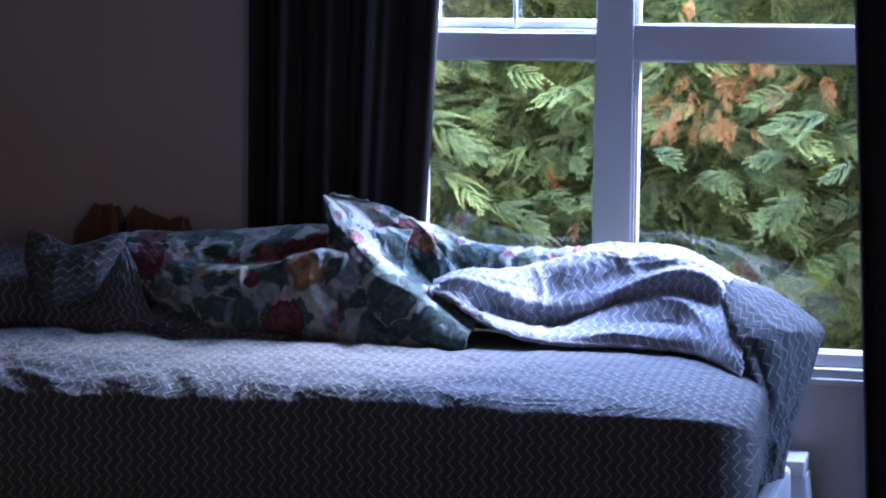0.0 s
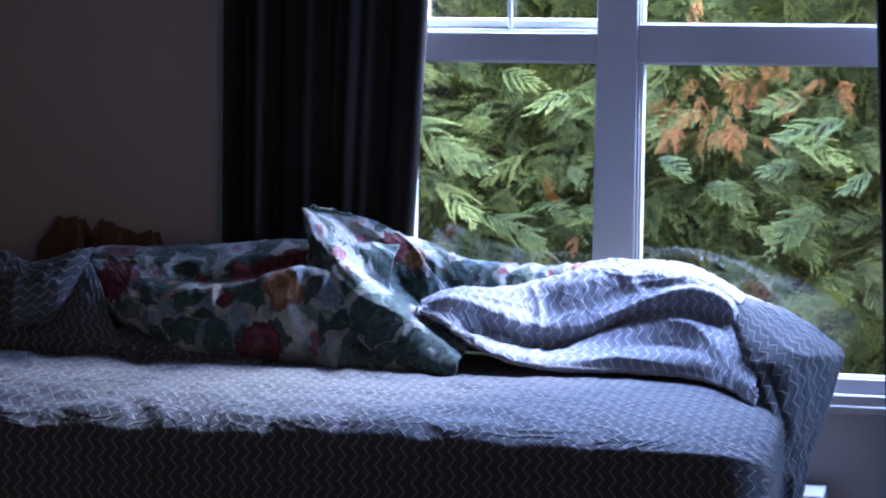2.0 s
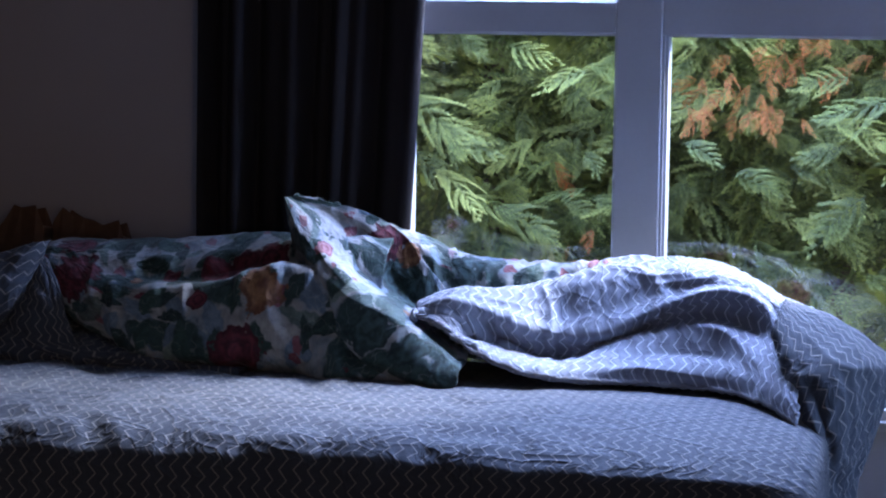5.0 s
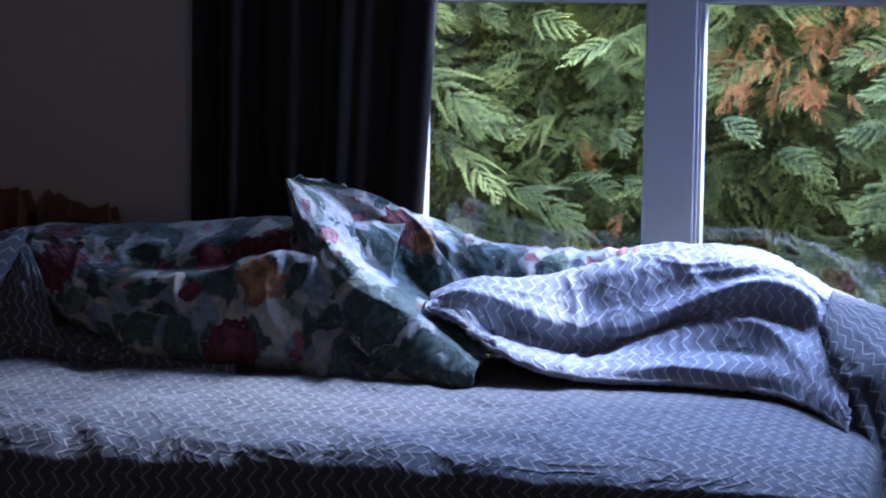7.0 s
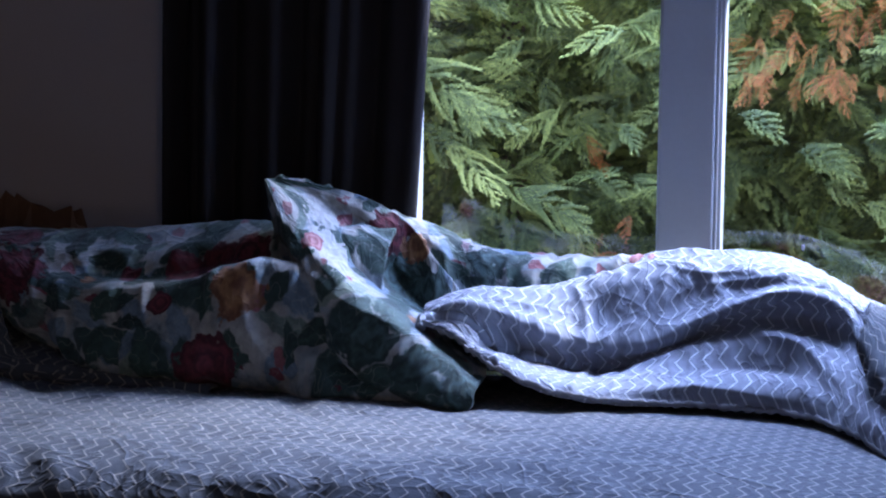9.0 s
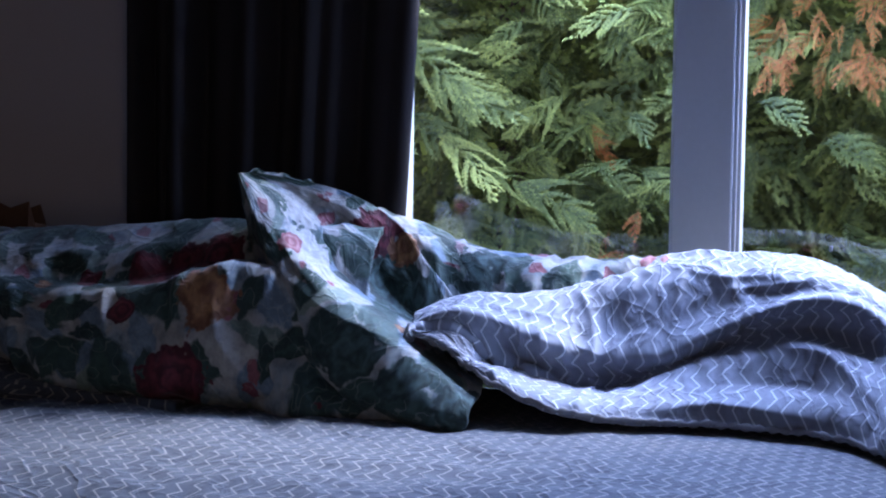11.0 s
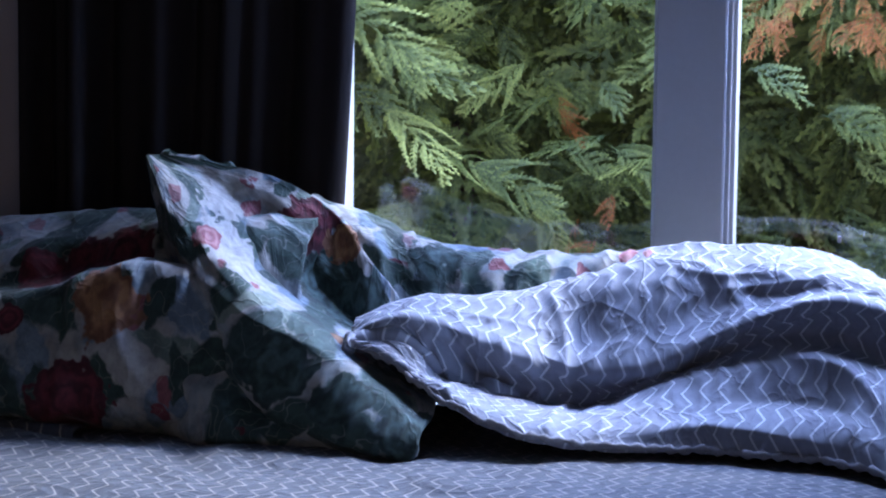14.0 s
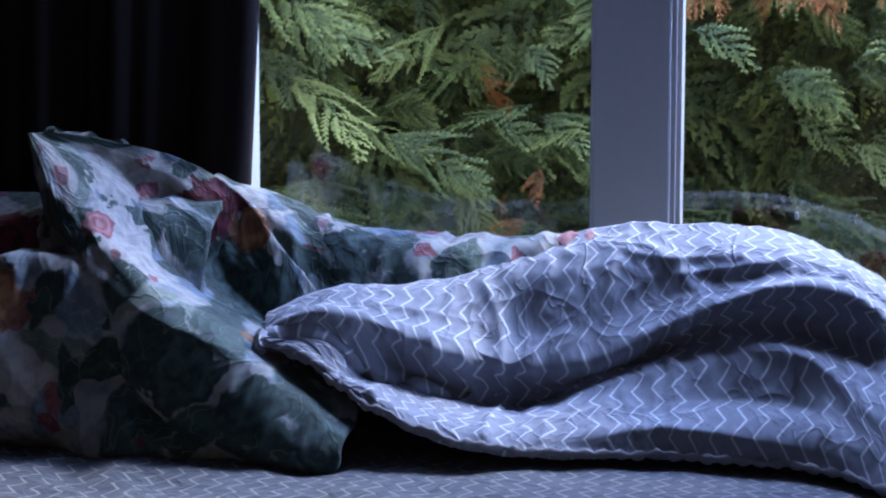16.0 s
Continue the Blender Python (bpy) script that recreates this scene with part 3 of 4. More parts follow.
XA = (-1.33, -1.22, -1.10, -0.97, -0.85, -0.74, -0.65, -0.56, -0.47)
sheet("rose_side", rows(XA,
                        ((-0.34, -0.40, -0.44, -0.46, -0.48, -0.47, -0.46, -0.46, -0.45), (0.885, 0.765, 0.705, 0.665, 0.655, 0.650, 0.650, 0.650, 0.650)),
                        ((-0.36, -0.43, -0.48, -0.51, -0.525, -0.52, -0.51, -0.50, -0.48), (0.890, 0.785, 0.735, 0.700, 0.690, 0.690, 0.690, 0.690, 0.680)),
                        ((-0.36, -0.43, -0.48, -0.505, -0.515, -0.51, -0.50, -0.48, -0.46), (0.897, 0.825, 0.785, 0.765, 0.760, 0.760, 0.755, 0.750, 0.730)),
                        ((-0.36, -0.41, -0.455, -0.475, -0.48, -0.475, -0.465, -0.45, -0.43), (0.903, 0.865, 0.838, 0.835, 0.857, 0.885, 0.900, 0.870, 0.830)),
                        ((-0.35, -0.38, -0.405, -0.405, -0.40, -0.39, -0.38, -0.37, -0.36), (0.908, 0.890, 0.868, 0.845, 0.858, 0.870, 0.880, 0.870, 0.840)),
                        ((-0.34, -0.35, -0.36, -0.36, -0.345, -0.335, -0.33, -0.32, -0.31), (0.912, 0.908, 0.900, 0.895, 0.907, 0.930, 0.942, 0.940, 0.910)),
                        (-0.25, (0.910, 0.922, 0.927, 0.932, 0.945, 0.953, 0.955, 0.955, 0.950)),
                        (-0.15, (0.850, 0.870, 0.880, 0.880, 0.890, 0.900, 0.900, 0.900, 0.890)),
                        (-0.09, (0.66,) * 9)), 240, 150, FLORAL, duvet, "white cotton printed with crimson roses and dark leaves",
      folds=((0.20, -0.014, 1.3, 0.9), (0.10, 0.010, 1.3, 0.7), (0.045, 0.003, 1.0, 1.0)), thick=0.012, seed=1.3,
      creases=((0.012, 0.014, ((-1.00, 0.835), (-0.93, 0.865), (-0.86, 0.905), (-0.78, 0.92))),
               (0.014, -0.014, ((-0.93, 0.850), (-0.84, 0.878), (-0.72, 0.905))),
               (0.010, 0.010, ((-1.08, 0.90), (-1.00, 0.89), (-0.92, 0.90))),
               (0.012, 0.012, ((-0.90, 0.86), (-0.89, 0.80), (-0.86, 0.72))),
               (0.012, -0.014, ((-0.95, 0.84), (-0.95, 0.77), (-0.92, 0.70))),
               (0.012, 0.010, ((-1.05, 0.85), (-1.03, 0.78), (-0.99, 0.70))),
               (0.014, -0.016, ((-0.79, 0.87), (-0.76, 0.79), (-0.70, 0.72))),
               (0.014, 0.012, ((-0.70, 0.86), (-0.68, 0.78), (-0.62, 0.70))),
               (0.016, -0.018, ((-0.665, 0.92), (-0.65, 0.82), (-0.58, 0.74))),
               (0.010, 0.009, ((-1.16, 0.90), (-1.14, 0.84), (-1.10, 0.76)))))
# a rolled tongue of the cover that lies on the mattress below the turned corner
ROLL_FOOT = [(-0.640, -0.470, 0.650), (-0.550, -0.520, 0.648), (-0.470, -0.485, 0.648), (-0.420, -0.470, 0.644), (-0.380, -0.460, 0.640), (-0.340, -0.455, 0.636)]
ROLL_FRONT = [(-0.640, -0.480, 0.685), (-0.550, -0.530, 0.672), (-0.470, -0.510, 0.672), (-0.420, -0.495, 0.668), (-0.380, -0.485, 0.664), (-0.340, -0.480, 0.660)]
ROLL_TOP = [(-0.630, -0.460, 0.758), (-0.540, -0.500, 0.734), (-0.470, -0.490, 0.695), (-0.420, -0.475, 0.691), (-0.380, -0.465, 0.687), (-0.340, -0.460, 0.683)]
ROLL_BACK = [(-0.620, -0.430, 0.785), (-0.530, -0.470, 0.750), (-0.470, -0.455, 0.700), (-0.420, -0.440, 0.696), (-0.380, -0.430, 0.692), (-0.340, -0.425, 0.688)]
sheet("rolled_fold", [ROLL_FOOT, ROLL_FRONT, ROLL_TOP, ROLL_BACK], 90, 50, FLORAL_FLAP, duvet, "rolled fold of rose print lying on the sheet",
      folds=((0.10, 0.010, 0.8, 1.3), (0.04, 0.003, 1.0, 1.0)), thick=0.010, seed=2.2, uv_at=(0.12, 0.55))

# the turned-up corner: an outer roll, a hollow behind it, and the standing back of the fold
FLAP_EDGE = [(-0.713, -0.330, 1.043), (-0.687, -0.350, 0.957), (-0.656, -0.374, 0.875), (-0.610, -0.398, 0.793), (-0.555, -0.430, 0.705), (-0.478, -0.450, 0.662), (-0.385, -0.475, 0.645), (-0.295, -0.500, 0.643)]
FLAP_FRONT = [(-0.712, -0.330, 1.044), (-0.667, -0.390, 0.988), (-0.626, -0.431, 0.915), (-0.574, -0.458, 0.842), (-0.515, -0.490, 0.762), (-0.432, -0.513, 0.712), (-0.340, -0.530, 0.682), (-0.252, -0.530, 0.656)]
FLAP_CREST = [(-0.710, -0.330, 1.045), (-0.658, -0.391, 0.995), (-0.612, -0.444, 0.932), (-0.555, -0.477, 0.868), (-0.482, -0.493, 0.818), (-0.400, -0.492, 0.777), (-0.318, -0.496, 0.739), (-0.244, -0.513, 0.690)]
FLAP_RIM = [(-0.707, -0.330, 1.045), (-0.642, -0.373, 1.001), (-0.590, -0.427, 0.947), (-0.531, -0.457, 0.892), (-0.459, -0.462, 0.842), (-0.385, -0.448, 0.797), (-0.314, -0.442, 0.746), (-0.239, -0.464, 0.710)]
FLAP_HOLLOW = [(-0.702, -0.325, 1.045), (-0.629, -0.321, 1.004), (-0.569, -0.337, 0.948), (-0.516, -0.350, 0.885), (-0.455, -0.340, 0.830), (-0.388, -0.341, 0.787), (-0.321, -0.374, 0.749), (-0.249, -0.414, 0.726)]
FLAP_DEEP = [(-0.692, -0.320, 1.046), (-0.622, -0.293, 1.007), (-0.557, -0.279, 0.956), (-0.502, -0.284, 0.898), (-0.450, -0.275, 0.839), (-0.388, -0.298, 0.796), (-0.328, -0.347, 0.766), (-0.260, -0.393, 0.746)]
FLAP_WALL = [(-0.679, -0.320, 1.045), (-0.613, -0.286, 1.021), (-0.546, -0.266, 0.989), (-0.485, -0.256, 0.944), (-0.436, -0.258, 0.886), (-0.385, -0.289, 0.836), (-0.333, -0.331, 0.797), (-0.277, -0.378, 0.767)]
FLAP_TOP = [(-0.668, -0.315, 1.045), (-0.606, -0.284, 1.031), (-0.543, -0.257, 1.012), (-0.482, -0.238, 0.982), (-0.429, -0.238, 0.936), (-0.382, -0.261, 0.887), (-0.335, -0.292, 0.845), (-0.299, -0.340, 0.807)]
sheet("turned_flap", [FLAP_EDGE, FLAP_FRONT, FLAP_CREST, FLAP_RIM, FLAP_HOLLOW, FLAP_DEEP, FLAP_WALL, FLAP_TOP], 150, 120, FLORAL_FLAP, duvet, "turned-up corner with rose print, lit along its lip",
      folds=((0.15, -0.008, 0.9, 1.2), (0.07, 0.005, 1.0, 0.8), (0.03, 0.0015, 1.0, 1.0)), thick=0.010, seed=4.1, calm=0.22,
      creases=((0.012, 0.010, ((-0.57, 0.88), (-0.50, 0.835), (-0.42, 0.80), (-0.35, 0.765))),
               (0.014, -0.010, ((-0.62, 0.97), (-0.58, 0.91), (-0.53, 0.87))),
               (0.008, 0.007, ((-0.62, 1.02), (-0.54, 0.985), (-0.49, 0.94))),
               (0.008, -0.007, ((-0.60, 1.00), (-0.53, 0.965), (-0.49, 0.92))),
               (0.008, 0.008, ((-0.46, 0.98), (-0.42, 0.93), (-0.39, 0.87))),
               (0.012, -0.012, ((-0.55, 0.80), (-0.46, 0.755), (-0.36, 0.71)))))

XD = (-0.50, -0.42, -0.34, -0.25, -0.16, -0.06, 0.04)
sheet("rose_side", rows(XD,
                        (-0.27, (0.89, 0.85, 0.80, 0.75, 0.72, 0.71, 0.71)),
                        (-0.225, (0.955, 0.925, 0.89, 0.865, 0.860, 0.80, 0.78)),
                        (-0.18, (0.975, 0.948, 0.918, 0.897, 0.894, 0.893, 0.894)),
                        (-0.13, (0.93, 0.91, 0.885, 0.875, 0.875, 0.875, 0.88)),
                        (-0.09, (0.66,) * 7)), 120, 70, FLORAL_FLAP, duvet, folds=((0.075, 0.012, 1.7, 0.5), (0.03, 0.003, 1.0, 1.0)), thick=0.01, seed=8.8, uv_at=(0.9, 0.4))

XE = (-0.37, -0.30, -0.24, -0.17, -0.10, -0.03, 0.05, 0.13, 0.21, 0.29, 0.37, 0.44, 0.495)
HEM_Y = (-0.440, -0.454, -0.474, -0.492, -0.492, -0.463, -0.437, -0.421, -0.426, -0.433, -0.469, -0.550, -0.607)
HEM_Z = (0.803, 0.774, 0.738, 0.711, 0.690, 0.677, 0.670, 0.669, 0.668, 0.667, 0.662, 0.652, 0.630)
RIDGE_Y = (-0.380, -0.296, -0.254, -0.197, -0.159, -0.150, -0.150, -0.150, -0.150, -0.154, -0.178, -0.200, -0.229)
RIDGE_Z = (0.820, 0.845, 0.844, 0.852, 0.879, 0.902, 0.921, 0.925, 0.923, 0.912, 0.873, 0.842, 0.828)
# from the hem: a sloping skirt, a hollow, a rolled lip over it, and the broad lit top
reverse = sheet("chevron_side", rows(XE,
                           (HEM_Y, HEM_Z),
                           ((-0.448, -0.452, -0.459, -0.459, -0.453, -0.425, -0.403, -0.390, -0.397, -0.408, -0.440, -0.517, -0.584), (0.802, 0.785, 0.742, 0.716, 0.698, 0.692, 0.694, 0.704, 0.716, 0.720, 0.714, 0.698, 0.665)),
                           ((-0.440, -0.432, -0.412, -0.382, -0.368, -0.342, -0.324, -0.314, -0.322, -0.337, -0.368, -0.443, -0.528), (0.799, 0.797, 0.737, 0.714, 0.698, 0.697, 0.714, 0.740, 0.770, 0.779, 0.769, 0.745, 0.698)),
                           ((-0.430, -0.411, -0.369, -0.323, -0.303, -0.281, -0.269, -0.260, -0.269, -0.287, -0.317, -0.390, -0.490), (0.797, 0.802, 0.732, 0.709, 0.694, 0.698, 0.724, 0.758, 0.799, 0.811, 0.800, 0.772, 0.720)),
                           ((-0.430, -0.418, -0.383, -0.330, -0.303, -0.281, -0.269, -0.260, -0.269, -0.287, -0.317, -0.385, -0.476), (0.801, 0.819, 0.775, 0.750, 0.729, 0.726, 0.748, 0.785, 0.825, 0.844, 0.832, 0.789, 0.734)),
                           ((-0.430, -0.422, -0.402, -0.370, -0.326, -0.310, -0.300, -0.291, -0.290, -0.298, -0.314, -0.360, -0.451), (0.807, 0.836, 0.821, 0.789, 0.763, 0.754, 0.769, 0.808, 0.845, 0.868, 0.856, 0.802, 0.747)),
                           ((-0.417, -0.391, -0.361, -0.321, -0.280, -0.267, -0.261, -0.256, -0.259, -0.268, -0.284, -0.327, -0.404), (0.809, 0.838, 0.829, 0.810, 0.802, 0.803, 0.816, 0.841, 0.864, 0.876, 0.860, 0.808, 0.765)),
                           ((-0.400, -0.354, -0.313, -0.265, -0.232, -0.223, -0.220, -0.221, -0.230, -0.239, -0.256, -0.294, -0.350), (0.823, 0.852, 0.850, 0.846, 0.857, 0.870, 0.882, 0.891, 0.897, 0.894, 0.874, 0.828, 0.800)),
                           (RIDGE_Y, RIDGE_Z)), 240, 190, CHEVRON_LIT, duvet, "grey chevron reverse of the duvet cover",
      folds=((0.20, -0.008, 1.0, 1.0), (0.085, 0.007, 1.3, 0.8), (0.035, 0.0035, 1.2, 0.9)), thick=0.012, seed=2.7,
      creases=((0.012, 0.019, ((-0.27, 0.800), (-0.24, 0.765), (-0.21, 0.725), (-0.16, 0.705), (-0.08, 0.690))),
               (0.010, -0.010, ((-0.24, 0.790), (-0.20, 0.745), (-0.14, 0.720))),
               (0.007, 0.007, ((-0.20, 0.735), (-0.185, 0.715), (-0.18, 0.695))),
               (0.007, 0.007, ((-0.09, 0.72), (-0.08, 0.70), (-0.075, 0.685))),
               (0.017, 0.020, ((-0.03, 0.695), (0.05, 0.718), (0.14, 0.755), (0.22, 0.795))),
               (0.022, -0.026, ((0.12, 0.725), (0.20, 0.745), (0.28, 0.745), (0.36, 0.720))),
               (0.012, 0.015, ((0.24, 0.790), (0.31, 0.775), (0.38, 0.735))),
               (0.010, 0.013, ((0.02, 0.682), (0.16, 0.695), (0.34, 0.685))),
               (0.009, -0.008, ((0.29, 0.815), (0.36, 0.795), (0.43, 0.75))),
               (0.006, 0.006, ((0.02, 0.90), (0.12, 0.885), (0.22, 0.895))),
               (0.006, 0.005, ((0.10, 0.865), (0.19, 0.875), (0.27, 0.893))),
               (0.006, 0.005, ((-0.30, 0.845), (-0.20, 0.825), (-0.10, 0.80))),
               (0.007, 0.007, ((0.38, 0.86), (0.43, 0.79), (0.46, 0.71)))))
# the far slope of the heap, rose side out
sheet("rose_side", rows(XE,
                        (RIDGE_Y, [z - 0.004 for z in RIDGE_Z]),
                        ([y + 0.04 for y in RIDGE_Y], [z - 0.02 for z in RIDGE_Z]),
                        (-0.115, (0.76, 0.78, 0.80, 0.81, 0.83, 0.85, 0.87, 0.87, 0.87, 0.86, 0.83, 0.80, 0.78)),
                        (-0.09, (0.66,) * 13)), 120, 40, FLORAL_FLAP, duvet, "far slope of the duvet in rose print", folds=((0.08, 0.008, 1.2, 0.8),), thick=0.008, seed=3.3, uv_at=(1.2, 0.2))


def hem(name, row, mat, parent, radius=0.0035):
    """A stitched, puckered hem along a cloth edge."""
    pts = spline(row, 150)
    bm = bmesh.new()
    rings = []
    for i, p in enumerate(pts):
        w = radius * (1.0 + 0.45 * math.sin(i * 1.9) + 0.4 * noise.noise(Vector((i * 0.35, 2, 0))))
        off = 0.004 * noise.noise(Vector((i * 0.2, 0, 6)))
        rings.append([bm.verts.new((p[0], p[1] + math.cos(a) * w + off, p[2] + math.sin(a) * w * 1.5 + off)) for a in (k * math.pi / 4 for k in range(8))])
    for a, b in zip(rings, rings[1:]):
        for k in range(8):
            bm.faces.new((a[k], a[(k + 1) % 8], b[(k + 1) % 8], b[k]))
    return part(name, bm, mat, parent, "stitched hem of the duvet cover", True)


HEM = plain("grey_hem_cotton", (0.20, 0.20, 0.215), 0.85, 300.0, 0.3, 0.5)
hem("hem", rows(XE, (HEM_Y, HEM_Z))[0], HEM, reverse)

CORNER_EDGE = [(0.425, -0.46, 0.80), (0.455, -0.50, 0.72), (0.50, -0.54, 0.62), (0.535, -0.54, 0.52), (0.525, -0.52, 0.42), (0.515, -0.50, 0.33)]
CORNER_NEAR = [(0.435, -0.44, 0.82), (0.475, -0.52, 0.745), (0.525, -0.56, 0.65), (0.555, -0.555, 0.53), (0.545, -0.53, 0.42), (0.535, -0.51, 0.33)]
CORNER_FOLD = [(0.44, -0.40, 0.84), (0.51, -0.47, 0.775), (0.575, -0.52, 0.70), (0.585, -0.51, 0.56), (0.57, -0.49, 0.43), (0.555, -0.48, 0.33)]
CORNER_SIDE = [(0.44, -0.34, 0.85), (0.53, -0.38, 0.80), (0.62, -0.42, 0.73), (0.625, -0.43, 0.60), (0.60, -0.44, 0.46), (0.575, -0.44, 0.33)]
CORNER_PEAK = [(0.435, -0.28, 0.85), (0.54, -0.29, 0.815), (0.655, -0.30, 0.735), (0.66, -0.33, 0.66), (0.615, -0.38, 0.49), (0.585, -0.40, 0.33)]
CORNER_BACK = [(0.43, -0.22, 0.83), (0.54, -0.20, 0.79), (0.66, -0.22, 0.715), (0.65, -0.26, 0.64), (0.605, -0.33, 0.48), (0.58, -0.37, 0.33)]
CORNER_WALL = [(0.43, -0.13, 0.72), (0.53, -0.12, 0.68), (0.61, -0.14, 0.63), (0.60, -0.19, 0.57), (0.585, -0.27, 0.46), (0.575, -0.33, 0.34)]
# Same cloth as chevron_side; the darker copy paints its shade.
sheet("hanging_corner", [CORNER_EDGE, CORNER_NEAR, CORNER_FOLD, CORNER_SIDE, CORNER_PEAK, CORNER_BACK, CORNER_WALL], 110, 110, CHEVRON_SHADED, duvet, "chevron corner hanging over the foot of the bed", folds=((0.14, -0.008, 0.6, 1.2), (0.06, 0.006, 0.7, 1.0), (0.03, 0.002, 1.0, 1.0)), thick=0.01, seed=6.2, uv_turn=True,
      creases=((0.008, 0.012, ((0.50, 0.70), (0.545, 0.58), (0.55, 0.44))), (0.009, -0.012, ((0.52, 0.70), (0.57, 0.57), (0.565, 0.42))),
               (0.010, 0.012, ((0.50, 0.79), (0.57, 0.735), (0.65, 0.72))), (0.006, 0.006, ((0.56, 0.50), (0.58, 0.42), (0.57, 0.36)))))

# ---- crumpled top sheet towards the head ----
XG = (-2.10, -1.90, -1.75, -1.62, -1.52, -1.44, -1.36, -1.27, -1.18, -1.05, -0.90, -0.75)
sheet_thing = empty("top_sheet", "crumpled grey chevron top sheet pushed towards the bed head", "bed sheet")
sheet("sheet_fold", rows(XG,
                         (-0.46, (0.645,) * 12),
                         (-0.50, (0.67, 0.68, 0.68, 0.68, 0.68, 0.67, 0.68, 0.67, 0.67, 0.67, 0.66, 0.655)),
                         ((-0.48, -0.50, -0.50, -0.47, -0.47, -0.47, -0.48, -0.48, -0.48, -0.49, -0.50, -0.50), (0.76, 0.78, 0.79, 0.77, 0.76, 0.74, 0.72, 0.71, 0.70, 0.69, 0.675, 0.66)),
                         (-0.42, (0.83, 0.84, 0.85, 0.82, 0.82, 0.80, 0.76, 0.73, 0.72, 0.70, 0.68, 0.66)),
                         (-0.34, (0.86, 0.87, 0.88, 0.86, 0.86, 0.85, 0.80, 0.76, 0.73, 0.70, 0.68, 0.66)),
                         (-0.26, (0.85, 0.86, 0.87, 0.86, 0.86, 0.86, 0.82, 0.78, 0.74, 0.70, 0.68, 0.66)),
                         (-0.15, (0.70, 0.72, 0.75, 0.75, 0.75, 0.75, 0.74, 0.74, 0.73, 0.70, 0.66, 0.65)),
                         (-0.10, (0.64,) * 12)), 190, 80, CHEVRON_SHADED, sheet_thing, folds=((0.17, 0.022, 1.2, 0.6), (0.07, 0.010, 1.0, 1.0)), thick=0.006, seed=9.4)
# a stiff turned-back corner with a deep V between two peaks
sheet("turned_corner", [
    [(-1.555, -0.42, 0.925), (-1.52, -0.45, 0.925), (-1.45, -0.47, 0.905), (-1.40, -0.48, 0.888), (-1.33, -0.48, 0.905), (-1.265, -0.47, 0.93), (-1.245, -0.44, 0.935)],
    [(-1.55, -0.45, 0.89), (-1.515, -0.49, 0.875), (-1.46, -0.52, 0.86), (-1.41, -0.53, 0.85), (-1.35, -0.52, 0.865), (-1.29, -0.50, 0.885), (-1.26, -0.46, 0.895)],
    [(-1.54, -0.46, 0.84), (-1.505, -0.51, 0.82), (-1.46, -0.54, 0.805), (-1.42, -0.545, 0.80), (-1.37, -0.53, 0.81), (-1.32, -0.51, 0.825), (-1.29, -0.47, 0.84)],
    [(-1.52, -0.46, 0.79), (-1.495, -0.50, 0.775), (-1.46, -0.53, 0.76), (-1.43, -0.535, 0.755), (-1.39, -0.53, 0.765), (-1.35, -0.50, 0.775), (-1.32, -0.46, 0.79)],
    [(-1.49, -0.45, 0.745), (-1.475, -0.48, 0.735), (-1.455, -0.51, 0.73), (-1.44, -0.515, 0.728), (-1.41, -0.51, 0.73), (-1.385, -0.48, 0.735), (-1.36, -0.45, 0.745)],
], 80, 60, CHEVRON_SHADED, sheet_thing, "folded-back corner with a worn edge", folds=((0.12, 0.008, 1.4, 0.5), (0.04, 0.003, 1.0, 1.0)), thick=0.005, seed=3.9, uv_turn=True, uv_at=(0.2, 0.3))
sheet("draped_corner", [
    [(-1.300, -0.42, 0.897), (-1.285, -0.43, 0.900), (-1.275, -0.43, 0.895), (-1.265, -0.42, 0.885)],
    [(-1.330, -0.43, 0.840), (-1.295, -0.45, 0.840), (-1.250, -0.46, 0.830), (-1.215, -0.45, 0.820)],
    [(-1.345, -0.44, 0.770), (-1.300, -0.47, 0.770), (-1.235, -0.48, 0.760), (-1.185, -0.47, 0.750)],
    [(-1.350, -0.45, 0.710), (-1.300, -0.48, 0.710), (-1.210, -0.50, 0.705), (-1.140, -0.49, 0.700)],
    [(-1.340, -0.46, 0.685), (-1.270, -0.49, 0.680), (-1.140, -0.51, 0.680), (-0.980, -0.50, 0.680)],
    [(-1.300, -0.46, 0.660), (-1.200, -0.48, 0.655), (-1.020, -0.51, 0.655), (-0.820, -0.50, 0.655)],
], 90, 70, CHEVRON_SHADED, sheet_thing, "hanging chevron fold", folds=((0.11, 0.007, 0.7, 1.3), (0.04, 0.003, 1.0, 1.0)), thick=0.005, seed=5.3)

# ---- hedge outside ----
tagged(part("ground", box(-400, 400, 0.16, 800, -0.4, -0.3), SOIL), "dark soil outside the window", "ground", kind="structure")


